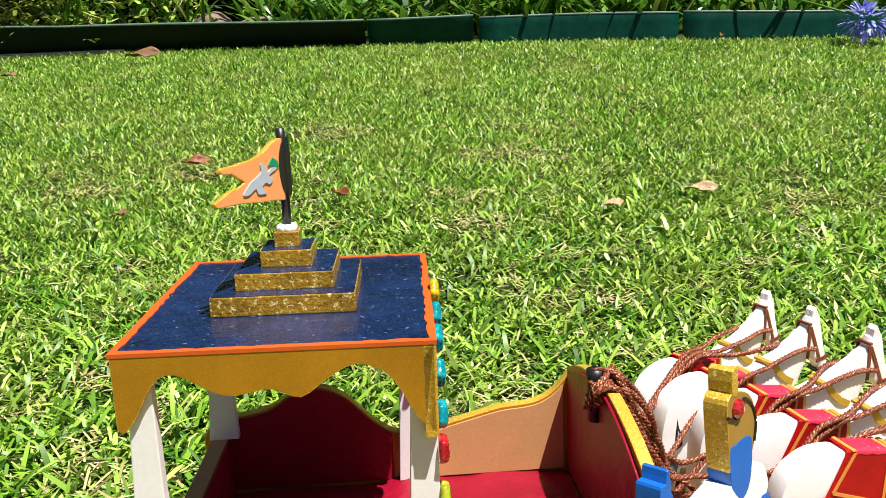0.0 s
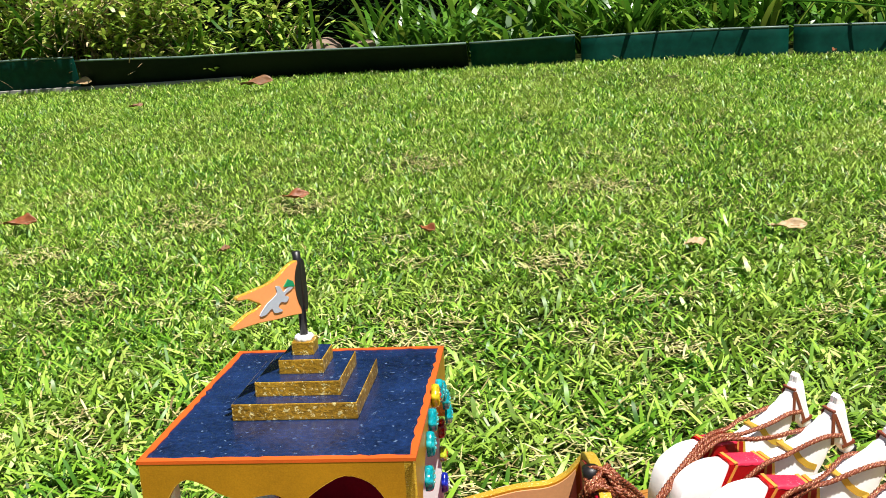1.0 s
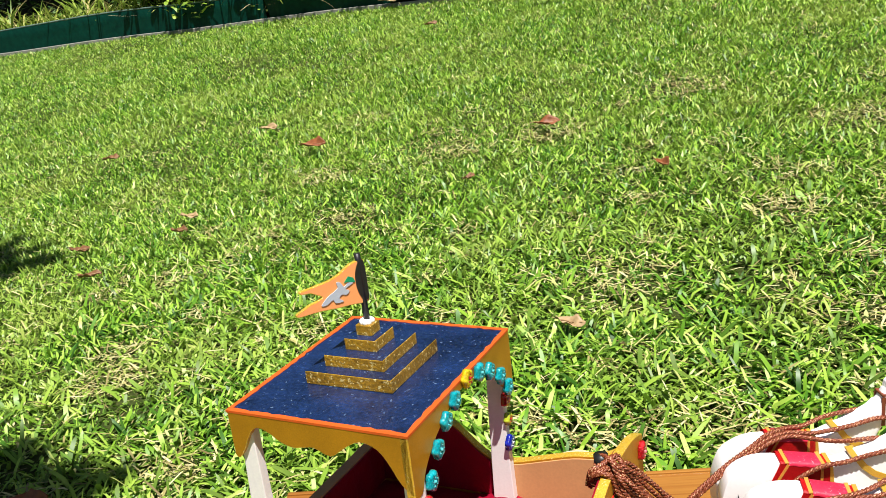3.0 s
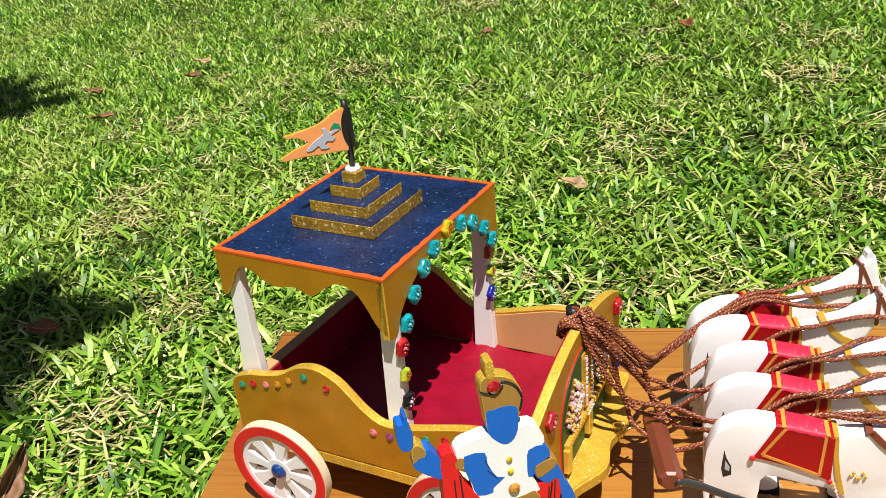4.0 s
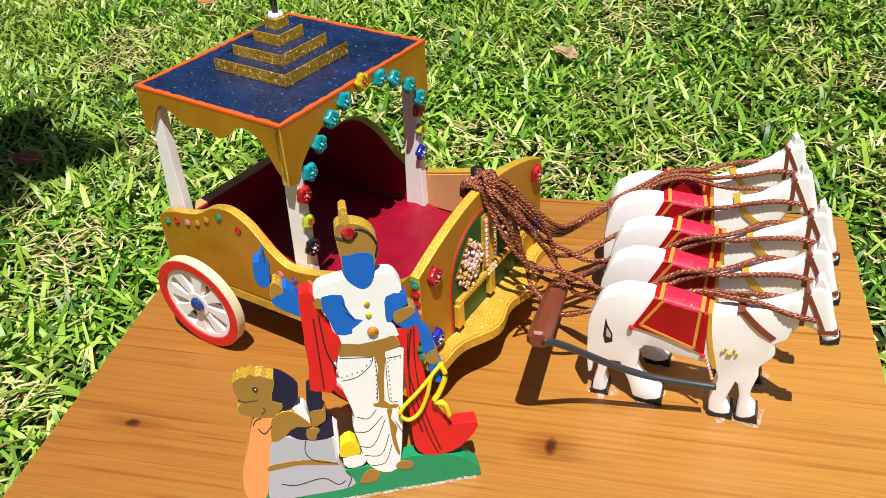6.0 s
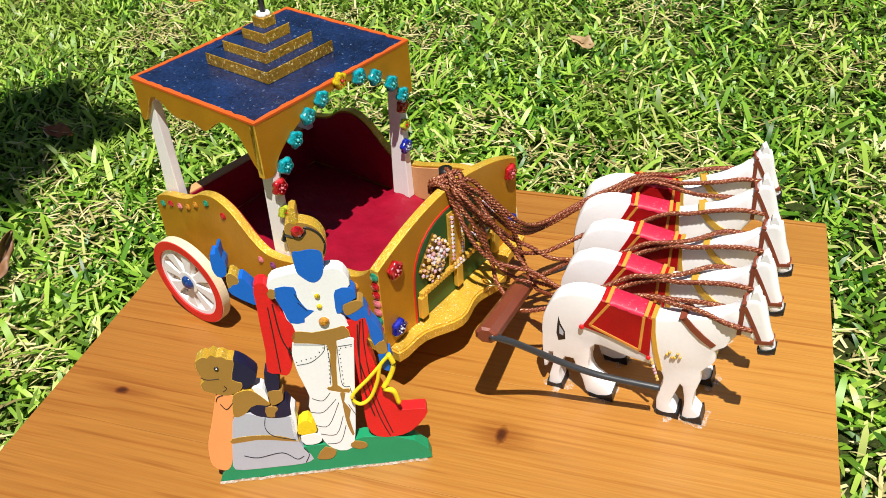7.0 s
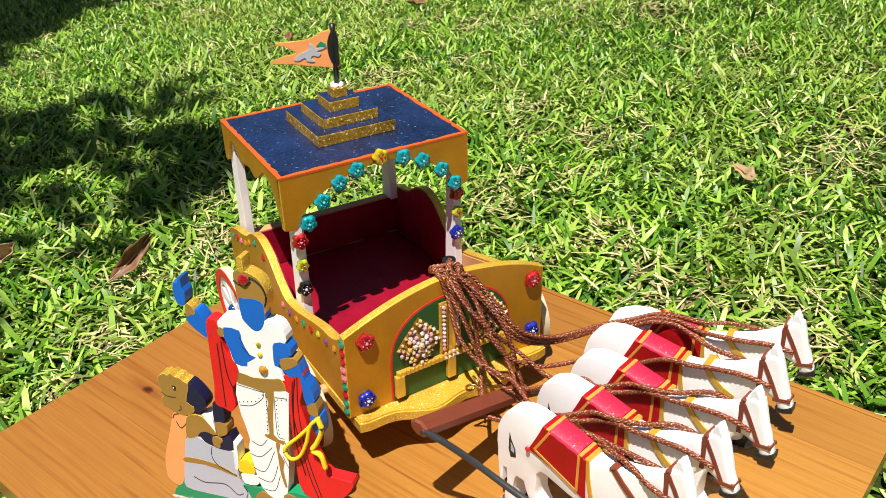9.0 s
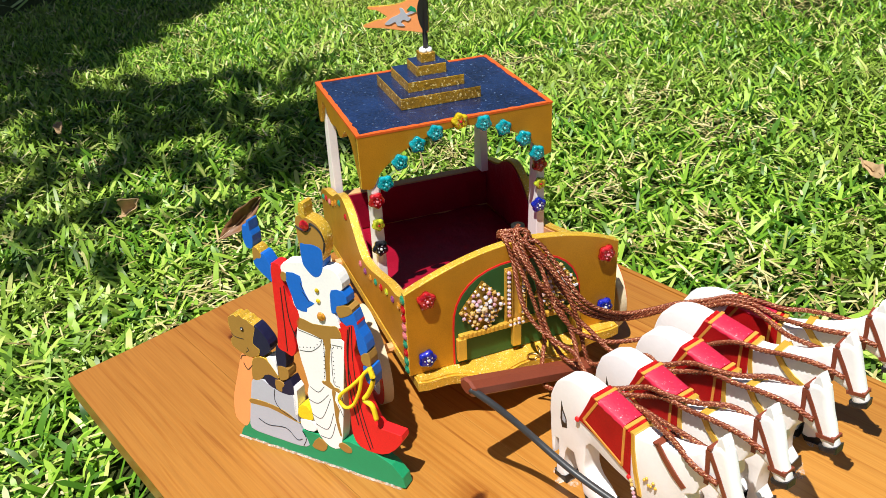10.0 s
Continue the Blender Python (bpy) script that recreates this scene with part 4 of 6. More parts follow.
# small cut gems along the near side's top and down the front corner
GEM_COL = [B_EMERALD, B_AMBER, B_PURPLE, B_RED, B_EMERALD, B_AMBER, B_PINK, B_LIME]


def gem_stone(colour, r, m, parent=chariot):
    bm = ball(r, (0, 0, 0), 0.55, None, 8)
    return part("gem", bm, colour, parent, "small faceted glass gem", m)


wave = smooth_line([(a, b, 0) for a, b in WAVE], 8)
for i, u in enumerate((-126, -117, -107, -98, -89, -77, -62, -33, -22, -10, 2, 14, 26, 38, 50)):
    z = min(wave, key=lambda p: abs(p.x - u)).y - (10 if u in (-62, -33) else 7)
    gem_stone(GEM_COL[(i * 3 + i // 4) % 8], 0.0026, pose(u * MM, (VC - 71.6) * MM, z * MM))
for i in range(9):
    gem_stone((B_EMERALD, B_RED, B_RED, B_PINK, B_PINK, B_EMERALD, B_RED, B_EMERALD, B_EMERALD)[i], 0.0032, pose(69.0 * MM, (VC - 75.0) * MM, (93 - i * 6.4) * MM))

# ---------------- horses ----------------
TAIL = [(-5.2, 17.2), (-7.2, 16.2), (-7.9, 25.7), (-8.2, 37), (-8.4, 48), (-7.4, 60)]
BACK = [(-2.8, 72), (4.5, 78.0), (13, 81.0), (25, 81.0), (42, 77.2), (57, 75.2), (69, 78.4), (84, 84.4), (94, 89.6), (100, 96.0)]
HEAD = [(103, 101.6), (106.5, 103.1), (110.5, 102.1), (112.2, 97.6), (114.8, 87.6), (118.9, 75.6), (120.6, 68.2), (113, 66.3), (112.3, 69.3), (108.5, 73.3), (104, 75.3), (102, 75.8), (99.4, 71.4), (95, 65.7), (91.2, 61.4)]
FORE = [(92.3, 54), (91.2, 51), (87.9, 47.5), (86, 44), (86, 36.9), (84.1, 25.5), (83.8, 12), (88.4, 7), (90, 0), (81, 0), (78.3, 3.4), (78.8, 10.6), (78.3, 19.6), (76.4, 28.5), (75, 29.6), (72.9, 20.4), (71.2, 10.8), (75, 5), (76.2, 0), (65, 0), (63.4, 4.2), (62.5, 13), (64.3, 22.8), (65.4, 31.9), (62, 38.5)]
HIND = [(55.4, 40.4), (43.9, 42.1), (31.3, 44.6), (24.5, 44.8), (21.8, 41.4), (21.3, 32.5), (20.8, 23.4), (24.9, 15.2), (31.3, 11), (35.8, 6.3), (36.5, 0), (24, 0), (19.7, 4.5), (17.5, 13.4), (13.7, 21.7), (11, 28.5), (6.5, 29), (4.6, 25.2), (2.7, 14.4), (3.6, 7.6), (5, 0), (-2.5, 0), (-4.2, 2), (-3.6, 10.4), (-1.6, 20.1), (-1.8, 29.8), (-4.0, 29.2), (-4.6, 22)]
HORSE = TAIL + BACK + HEAD + FORE + HIND
HORSE_TURN, THICK = 18.2, 12.0
# each horse: its near rump's place and heading
TEAM = [((0.1807, -0.0006), 18.2), ((0.1705, 0.0312), 17.5), ((0.1607, 0.0619), 20.0), ((0.1437, 0.0864), 27.0), ((0.1337, 0.1094), 35.0)]
STANCE = []
for (ax0, ay0), turn in TEAM:
    STANCE.append(pose(ax0 - 0.027 * math.cos(radians(turn)), ay0 - 0.027 * math.sin(radians(turn)), 0, 0, 0, turn))

hline = []
for i, p in enumerate(HORSE):
    q = HORSE[(i + 1) % len(HORSE)]
    hline.append(p)
    if p[1] > 8 and q[1] > 8 and math.dist(p, q) > 6 and not 97 < p[1] < 112:
        a, d = HORSE[i - 1], HORSE[(i + 2) % len(HORSE)]
        hline.append(((-a[0] + 9 * p[0] + 9 * q[0] - d[0]) / 16, (-a[1] + 9 * p[1] + 9 * q[1] - d[1]) / 16))


def narrowed(x, y):
    """The cut-out is planed thinner from the breast to the muzzle."""
    return THICK / 2 + (y - THICK / 2) * (1 - 0.46 * min(max((x - 82) / 30, 0.0), 1.0))


def strap(pts, width, off, material, parent, name, label="", over=None):
    """A thin painted or glued band on both faces of the horse, along (x, z) points in mm."""
    bm = bmesh.new()
    for y0, y1 in ((-off, 0.2), (THICK - 0.2, THICK + off)):
        line = [Vector((p[0], p[1])) for p in pts]
        l, r = [], []
        for i, p in enumerate(line):
            d = (line[min(i + 1, len(line) - 1)] - line[max(i - 1, 0)]).normalized()
            k = Vector((-d.y, d.x)) * width / 2
            l.append(p + k)
            r.append(p - k)
        prism([(p.x, p.y) for p in l + list(reversed(r))], y0, y1, bm)
    if over:
        x, z, dx, dz = over
        block(x - width / 2, x + width / 2, -off, THICK + off, z - 0.6, z + off + 0.2, 0.2, bm)
    for v in bm.verts:
        v.co.y = narrowed(v.co.x / MM, v.co.y / MM) * MM
    return part(name, bm, material, parent, label)


def saddle_cloth(parent):
    """Red cloth laid over the back, with a woven gold border."""
    def sheet(inset, lift, name, material, label):
        bm = bmesh.new()
        rows = []
        prof = [(-lift, 1.0), (-lift, 0.75), (-lift, 0.5), (-lift, 0.25), (-lift, 0.04), (-lift * 0.4 + 0.6, -0.004), (THICK * 0.5, -0.012), (THICK + lift * 0.4 - 0.6, -0.004), (THICK + lift, 0.04), (THICK + lift, 0.5), (THICK + lift, 1.0)]
        for y, drop in prof:
            row = []
            for i in range(9):
                t = inset + (1 - 2 * inset) * i / 8
                xt = 27 + 29 * t
                zt = 80.9 - 5.2 * t + 0.3 + lift
                dp = max(drop, 0.0) * (1 - inset * 0.9)
                xb = 16.5 + 40 * t
                zb = 58.5 - 11.8 * t + 1.4 * math.sin(t * 3.14159)
                x = xt + (xb - xt) * (dp ** 1.1)
                z = zt + (zb - zt) * dp
                row.append(bm.verts.new((x * MM, y * MM, z * MM)))
            rows.append(row)
        for a, b in zip(rows, rows[1:]):
            for i in range(8):
                bm.faces.new((a[i], a[i + 1], b[i + 1], b[i]))
        bmesh.ops.solidify(bm, geom=bm.faces[:], thickness=0.0007)
        return part(name, bm, material, parent, label, smooth=False)
    cloth = sheet(0.0, 0.9, "saddle_cloth", RED, "red saddle cloth with a gold border")
    bm = bmesh.new()
    for y0, y1 in ((-1.3, -0.8), (THICK + 0.8, THICK + 1.3)):
        for a, b in (((31.5, 80.0), (21.0, 61.0)), ((21.0, 61.0), (50.5, 50.3)), ((50.5, 50.3), (51.5, 76.6))):
            d = Vector((b[0] - a[0], b[1] - a[1])).normalized()
            k = Vector((-d.y, d.x)) * 0.8
            prism([(a[0] + k.x, a[1] + k.y), (b[0] + k.x, b[1] + k.y), (b[0] - k.x, b[1] - k.y), (a[0] - k.x, a[1] - k.y)], y0, y1, bm)
    for x, z in ((30.6, 81.4), (52.4, 77.6)):
        block(x - 1.1, x + 1.1, -1.3, THICK + 1.3, z - 0.5, z + 0.35, 0.1, bm)
    part("gold_border", bm, BORDER, cloth, "gold ribbon border")
    for y in (-1.4, THICK + 1.4):
        part("tassel", ball(1.7 * MM, (16.3 * MM, y * MM, 58.3 * MM), 0.7, None, 8), RED, cloth, "red corner knob")
        part("tassel", ball(1.5 * MM, (56.0 * MM, y * MM, 46.5 * MM), 0.7, None, 8), RED, cloth, "red corner knob")
    bm = bmesh.new()
    rows = []
    for y, sink in ((-1.15, 2.2), (-1.0, 0.7), (0.6, -0.15), (THICK * 0.5, -0.35), (THICK - 0.6, -0.15), (THICK + 1.0, 0.7), (THICK + 1.15, 2.2)):
        row = []
        for j in range(9):
            t = 0.17 + 0.66 * j / 8
            wavy = 0.35 * math.sin(j * 2.3 + y)
            row.append(bm.verts.new(((27 + 29 * t) * MM, y * MM, (80.9 - 5.2 * t + 1.6 - sink + wavy * (sink > 1)) * MM)))
        rows.append(row)
    for a, b in zip(rows, rows[1:]):
        for j in range(8):
            bm.faces.new((a[j], a[j + 1], b[j + 1], b[j]))
    part("top_stripe", bm, BRIGHT_RED, cloth, "pinkish red brushed stripe", smooth=True)


def model_horse(i, front_band):
    h = thing("toy_horse", STANCE[i],
              "white wooden toy horse with a red saddle cloth on the board", "toy horse", "team of toy horses")
    bm = prism(hline, 0, THICK, None, 1.3, (0, 0), (lambda c: c.x > 97 and c.z > 63, 3.4))
    for v in bm.verts:
        v.co.y = narrowed(v.co.x / MM, v.co.y / MM) * MM
    for v in bm.verts:
        c = v.co * 130 + Vector((i * 7.0, 0, 0))
        if v.co.z > 0.004:
            v.co += Vector((noise.noise(c), 0.5 * noise.noise(c + Vector((5, 0, 0))), noise.noise(c + Vector((0, 9, 0))))) * 0.0006
    body = part("body", bm, HORSE_WHITE, h, "white painted wooden cut-out body", smooth=True)
    body.data.set_sharp_from_angle(angle=radians(32))
    for y in (4.5, THICK - 4.5):
        ear = prism([(103.2, 99.0), (104.6, 106.0), (106.6, 108.2), (108.8, 104.0), (110.0, 99.6)], y - 1.5, y + 1.5, None, 0.5)
        part("ear", ear, HORSE_WHITE, h, "small pointed ear")
    for pts in (((-4.9, 0.05), (5.7, 0.05), (4.8, 5.2), (1, 3.2), (-2, 3.4), (-5.0, 4.4)), ((22.5, 0.05), (37.1, 0.05), (36.6, 7.0), (33, 4.6), (28, 3.0), (21.0, 4.4)),
                ((64.3, 0.05), (76.9, 0.05), (76.0, 5.4), (71, 3.6), (67, 3.4), (63.0, 5.0)), ((80.4, 0.05), (90.7, 0.05), (89.2, 7.4), (86, 4.6), (82, 3.2), (78.0, 4.4))):
        part("hoof", prism(pts, -0.4, THICK + 0.4, None, 0.3), BLACK, h, "black hoof")
    part("muzzle", prism([(112.6, 64.8), (117.4, 65.4), (121.3, 67.2), (121.2, 71.8), (116.5, 68.8), (111.8, 67.6)], 2.2, THICK - 2.2, None, 1.2), BLACK, h, "black painted muzzle")
    # the tail's sawn slit and the mane's cut: the hole's dark laid on as flat colour
    slit = [(1.8, 61), (3.2, 55.6), (6.0, 50), (6.3, 44), (2.1, 41.8), (0.8, 47.7), (1.2, 54.2)]
    cut = part("slit", prism(slit, -0.12, 0.4), BLACK, h, "sawn cut beside the tail, drawn as a flat black patch")
    part("cut_inside", prism([(2.6, 54), (5.2, 49.5), (5.0, 46.5), (2.6, 47.5)], -0.2, 0.3), GREY, cut, "inside of the cut, its shading painted grey")
    saddle_cloth(h)
    strap([(56.5, 76.0), (57.2, 66), (59.5, 52), (63, 38)], 2.6, 0.8, STRAW, h, "girth", "gold ribbon girth", (56.5, 76.2, 0, 0))
    if front_band:
        strap([(72.5, 81.6), (78, 75.4), (84, 69.8), (90, 65)], 3.6, 0.6, BROWN, h, "breast_band", "brown breast band", (72, 80.4, 0, 0))
    else:
        strap([(71.5, 80.8), (76, 74.2), (82, 68.8), (89, 65)], 3.8, 0.6, STRAW, h, "breast_band", "gold breast band", (71, 80.0, 0, 0))
    bridle = strap([(101, 97.2), (101.5, 88.6), (101.5, 76.8)], 2.3, 0.7, BROWN, h, "bridle", "brown bridle straps", (101.5, 98.4, 0, 0))
    strap([(102, 96.6), (105.5, 89.6), (109.2, 81.6), (112.5, 74.1)], 2.2, 0.65, BROWN, bridle, "cheek_strap")
    strap([(110, 73.1), (115, 74.1), (119.4, 75.1)], 2.2, 0.75, BROWN, bridle, "nose_band")
    bm = block(117.4, 119.3, 2.6, THICK - 2.6, 74.2, 76.2, 0.2)
    part("nose_front", bm, BROWN, bridle)
    # dried glue round the hooves
    for x in (1, 30, 71, 86):
        bm = bmesh.new()
        rings = []
        for q, hgt in ((1.0, 0.05), (0.86, 0.55), (0.62, 0.8)):
            rings.append([])
            for k in range(18):
                t = 6.28318 * k / 18
                r = q * (1 + 0.22 * math.sin(k * 1.9 + x + i) + 0.12 * math.sin(k * 4.1 + i * 2))
                rings[-1].append(bm.verts.new(((x + 8.5 * r * math.cos(t)) * MM, (THICK / 2 + 9.0 * r * math.sin(t)) * MM, hgt * MM)))
        for p, q in zip(rings, rings[1:]):
            for k in range(18):
                bm.faces.new((p[k], p[(k + 1) % 18], q[(k + 1) % 18], q[k]))
        bm.faces.new(rings[-1])
        part("glue", bm, GLUE, h, "dried clear glue round a hoof", smooth=True)
    return h


for i in range(5):
    model_horse(i, i == 0)
# beaded trimming on the nearest horse's girth
H0 = pose(0.155, -0.009, 0, 0, 0, HORSE_TURN)
trim_thing = thing("bead_trimming", H0, "gold and silver bead trimming on a horse's girth", "bead trim")
bm = bmesh.new()
for i in range(7):
    ball(1.1 * MM, ((58.0 + i * 0.75) * MM, -2.0 * MM, (46 - i * 2.4) * MM), 1.0, bm, 7)
part("silver_beads", bm, CRYSTAL, trim_thing)
bm = bmesh.new()
for i in range(6):
    ball(0.9 * MM, ((66 + 1.5 * i) * MM, -0.8 * MM, (52 + 2.2 * math.sin(i * 1.9)) * MM), 1.0, bm, 7)
part("gold_beads", bm, STRAW, trim_thing)

# ---------------- yoke bar and shafts ----------------
NEAR_END, FAR_END = Vector((0.1445, -0.0590, 0.0765)), Vector((0.1010, 0.0340, 0.0320))
yoke = thing("yoke_bar", pose(0, 0, 0), "brown painted yoke bar with two grey curved shafts", "yoke")
ax = (FAR_END - NEAR_END).normalized()
sidev = ax.cross(Vector((0, 0, 1))).normalized()
bm = bmesh.new()
rows = []
for k, (t, s) in enumerate(((0, 0.72), (0.015, 1.0), (0.985, 1.0), (1.0, 0.72))):
    p = NEAR_END.lerp(FAR_END, t)
    rows.append([bm.verts.new(p + (sidev * math.cos(6.28318 * (j + 0.5) / 8) * 0.0068 + Vector((0, 0, 1)) * math.sin(6.28318 * (j + 0.5) / 8) * 0.0062) * s) for j in range(8)])
for a, b in zip(rows, rows[1:]):
    for j in range(8):
        bm.faces.new((a[j], a[(j + 1) % 8], b[(j + 1) % 8], b[j]))
bm.faces.new(rows[0])
bm.faces.new(list(reversed(rows[-1])))
part("bar", bm, BROWN, yoke, "brown painted bar")
shaft = [(0.1465, -0.0575, 0.0768), (0.154, -0.0475, 0.0685), (0.1605, -0.0375, 0.0582), (0.1683, -0.0285, 0.0488), (0.1775, -0.0212, 0.0422), (0.1875, -0.014, 0.0369), (0.1984, -0.0071, 0.0338), (0.2092, -0.0003, 0.0314), (0.219, 0.0051, 0.03)]
part("shaft", tube(smooth_line(shaft, 6), 0.0020, 12), SHAFT_GREY, yoke, "dark grey curved shaft", smooth=True)
far = [(0.102, 0.0320, 0.0330), (0.108, 0.045, 0.033), (0.118, 0.066, 0.034), (0.128, 0.098, 0.036), (0.140, 0.118, 0.036)]
part("shaft", tube(smooth_line(far, 6), 0.0020, 12), SHAFT_GREY, yoke, "dark grey curved shaft", smooth=True)


def hook(at, turn, r=0.0042):
    pts = [(r * math.cos(0.35 * i), 0.0006 * i, r * math.sin(0.35 * i)) for i in range(16)] + [(r * 0.7 + 0.004 * k, 0.010, -r - 0.0008 * k) for k in range(1, 5)]
    t = thing("wire_hook", pose(*at, 0, 0, turn), "twisted brass wire hook linking ledge and yoke", "hook")
    part("wire", tube(smooth_line(pts, 2), 0.0008, 7), BRASS, t, smooth=True)


hook((0.0935, 0.000, 0.0445), 20)
hook((0.1040, -0.004, 0.0480), 75)

# ---------------- reins ----------------
reins = thing("reins", pose(0, 0, 0), "brown twisted cord reins gathered on a black peg", "reins")
PEG = Vector((0.0655, -0.0035, 0.1225))
# how the outermost, the innermost and the longest cords fall in front of the chariot
NEAR_FALL = [(0.0755, -0.0070, 0.1075), (0.0810, -0.0055, 0.0945), (0.0850, -0.0025, 0.0810), (0.0895, 0.0031, 0.0665), (0.0975, 0.0050, 0.0590), (0.1110, 0.0032, 0.0565), (0.1224, 0.0028, 0.0530)]
FAR_FALL = [(0.0770, 0.0024, 0.1175), (0.0825, 0.0100, 0.1070), (0.0868, 0.0155, 0.0960), (0.0910, 0.0215, 0.0800), (0.0943, 0.0299, 0.0625), (0.0995, 0.0373, 0.0530), (0.1062, 0.0455, 0.0470)]
LONG_FALL = [(0.0745, 0.0074, 0.1133), (0.0800, 0.0149, 0.1028), (0.0880, 0.0222, 0.0885), (0.0948, 0.0300, 0.0765), (0.0962, 0.0420, 0.0670), (0.0945, 0.0590, 0.0590), (0.1015, 0.0724, 0.0628), (0.1113, 0.0835, 0.0706)]


def horse_at(i, x, y, z):
    return STANCE[i] @ Vector((x * MM, y * MM, z * MM))


for i in range(5):
    for s in (0, 1):
        k = i * 2 + s

        def sway(a, r=0.0022):
            return 1.7 * r * math.sin(k * 2.4 + a)
        # each cord falls from the peg over the front panel, then lifts past the rumps to the bridle
        f = min(k / 6.0, 1.0)
        pts = [PEG + Vector((-0.003 + sway(0.5), -0.002 - 0.004 * (1 - f), -0.012 + sway(1.0))), PEG + Vector((0.0005 - 0.004 * (1 - f), (-0.0055 if k % 3 else 0.0050) + sway(1.3, 0.001), -0.0030 + sway(2.2, 0.001))), PEG + Vector((0.0070, -0.0030 + 0.008 * f + sway(2), -0.0030 + sway(1.1)))]
        if k < 7:
            for j, (a, b) in enumerate(zip(NEAR_FALL, FAR_FALL)):
                spread = 0.0018 + 0.0010 * min(j, 3)
                pts.append(Vector(a).lerp(Vector(b), f) + Vector((abs(sway(4 + 0.5 * j, spread)), sway(1 + 0.6 * j, spread), sway(3 + 0.4 * j, spread))))
            pts += [horse_at(max(i - 1, 0), 4, THICK + (7 if i < 2 else 9) + 4 * s, 56 + 3 * s + 3 * i), horse_at(max(i - 1, 0), 20, THICK + 9 + 2 * s, 66 + 3 * s), horse_at(i, 36, THICK + 3.0, 74) if i == 0 else horse_at(i, 36, -3.6, 71 + 6 * s)]
        else:
            w = k - 8
            pts += [Vector(a) + Vector((0.0012 * w, 0.0020 * w, 0.0026 * w)) for a in LONG_FALL]
            pts += [horse_at(4, 12, -2.6 + 1.0 * w, 76.0 + 2.0 * w), horse_at(4, 27, -1.0 + 3 * w, 83.6 + 1.0 * w)]
            pts += [horse_at(4, 40, -1, 82.0)] if i == 3 else [horse_at(4, 40, 3 + 5 * s, 82.6)]
        yy = (-2.0, THICK + 2.0)[s]
        if i == 0:
            pts += [horse_at(0, 50, THICK + 1, 80.0), horse_at(0, 66, (8, THICK)[s], 82.6)]
        elif i == 4:
            pts += [horse_at(4, 54, 1 + 10 * s, 80.5), horse_at(4, 66, (-2, THICK + 1)[s], 82.5)]
        elif k == 7:
            pts += [horse_at(3, 60, THICK + 8, 81.0), horse_at(3, 70, THICK + 2.5, 83.0)]
        else:
            pts += [horse_at(i, 50, -3.4, 78.5 + 2.5 * s), horse_at(i, 64, (-2.4, 3)[s], (79.8, 81.6)[s])]
        pts += [horse_at(i, 80, (yy if i else 3.5, THICK - 1.5)[s], (83.6 if i else 85.6, 86.0)[s]), horse_at(i, 95, narrowed(95, yy), 84.6), horse_at(i, 108, narrowed(108, yy), 82.0)]
        part("rein", twisted(smooth_line(pts, 6), 0.00150, 0.0088), CORD, reins, "brown twisted cord with glints painted as pale specks", smooth=True)
# a slack turn of cord hooked over the peg
for a in range(2):
    loop = [PEG + Vector((-0.0005 + 0.0056 * math.cos(t * 0.5), 0.0005 + 0.0054 * math.sin(t * 0.5), -0.009 - 0.004 * a + 0.0035 * math.cos(t * 0.5 + a))) for t in range(13)]
    part("wrap", twisted(loop, 0.0014), CORD, reins, "cord hooked over the peg", smooth=True)

# ---------------- painted figures on the board ----------------
FIG = pose(0.0467, -0.190, 0.0005, 0, 0, 46.9) @ pose(0, 0, 0, -4.8, 0, 0)
bm = bmesh.new()
mats = []


def slot(mat):
    if mat not in mats:
        mats.append(mat)
    return mats.index(mat)


def slab(mat, lift, *pts):
    """One painted field of the cut-out, as thick as the board; lift keeps touching fields apart."""
    edge = GOLD_EDGE if mat is TAN and lift < 4 else mat
    if mat is TAN and lift == 4:
        cx, cz = sum(p[0] for p in pts) / len(pts), sum(p[1] for p in pts) / len(pts)
        pts = [(cx + (a - cx) * 0.92, cz + (b - cz) * 0.92) for a, b in pts]
    line = pts if mat is GREEN else [(p.x, p.y) for p in smooth_line([(a, b, 0) for a, b in pts], 2, True)]
    prism(line, -0.09 * lift, 8.0 - 0.12 * lift, bm, 0.25, (slot(mat), slot(edge)))


# base
slab(GREEN, 0, (1, 0.2), (3, 5), (11, 16), (40, 20), (60, 21), (75, 20), (88, 23), (106, 20.5), (117, 15.5), (124, 8), (125.5, 1), (124, 0.2))
# kneeling figure
slab(PEACH, 1, (14.1, 67.1), (22.1, 65.1), (18.7, 48.2), (13, 23.6), (10.8, 14.5), (7.4, 9.2), (3.4, 9.7), (-0.6, 13.8), (-0.8, 21.7), (1.1, 32.7), (6.6, 47.8), (11, 60.9))
slab(GREY, 2, (19.2, 49), (26.8, 51.4), (36.5, 46.2), (50.3, 45.2), (51, 35.8), (51.2, 25.4), (54.1, 17.9), (57.2, 10.1), (49.9, 7.2), (36, 7.2), (22.1, 7.3), (11.4, 8.8), (11.6, 17.6), (16.6, 41.4))
slab(TAN, 3, (14.9, 33.5), (26.6, 34.1), (37.1, 32.7), (44.8, 30), (51.6, 25.3), (41.7, 27.6), (28.6, 30.3), (14.1, 29.4))
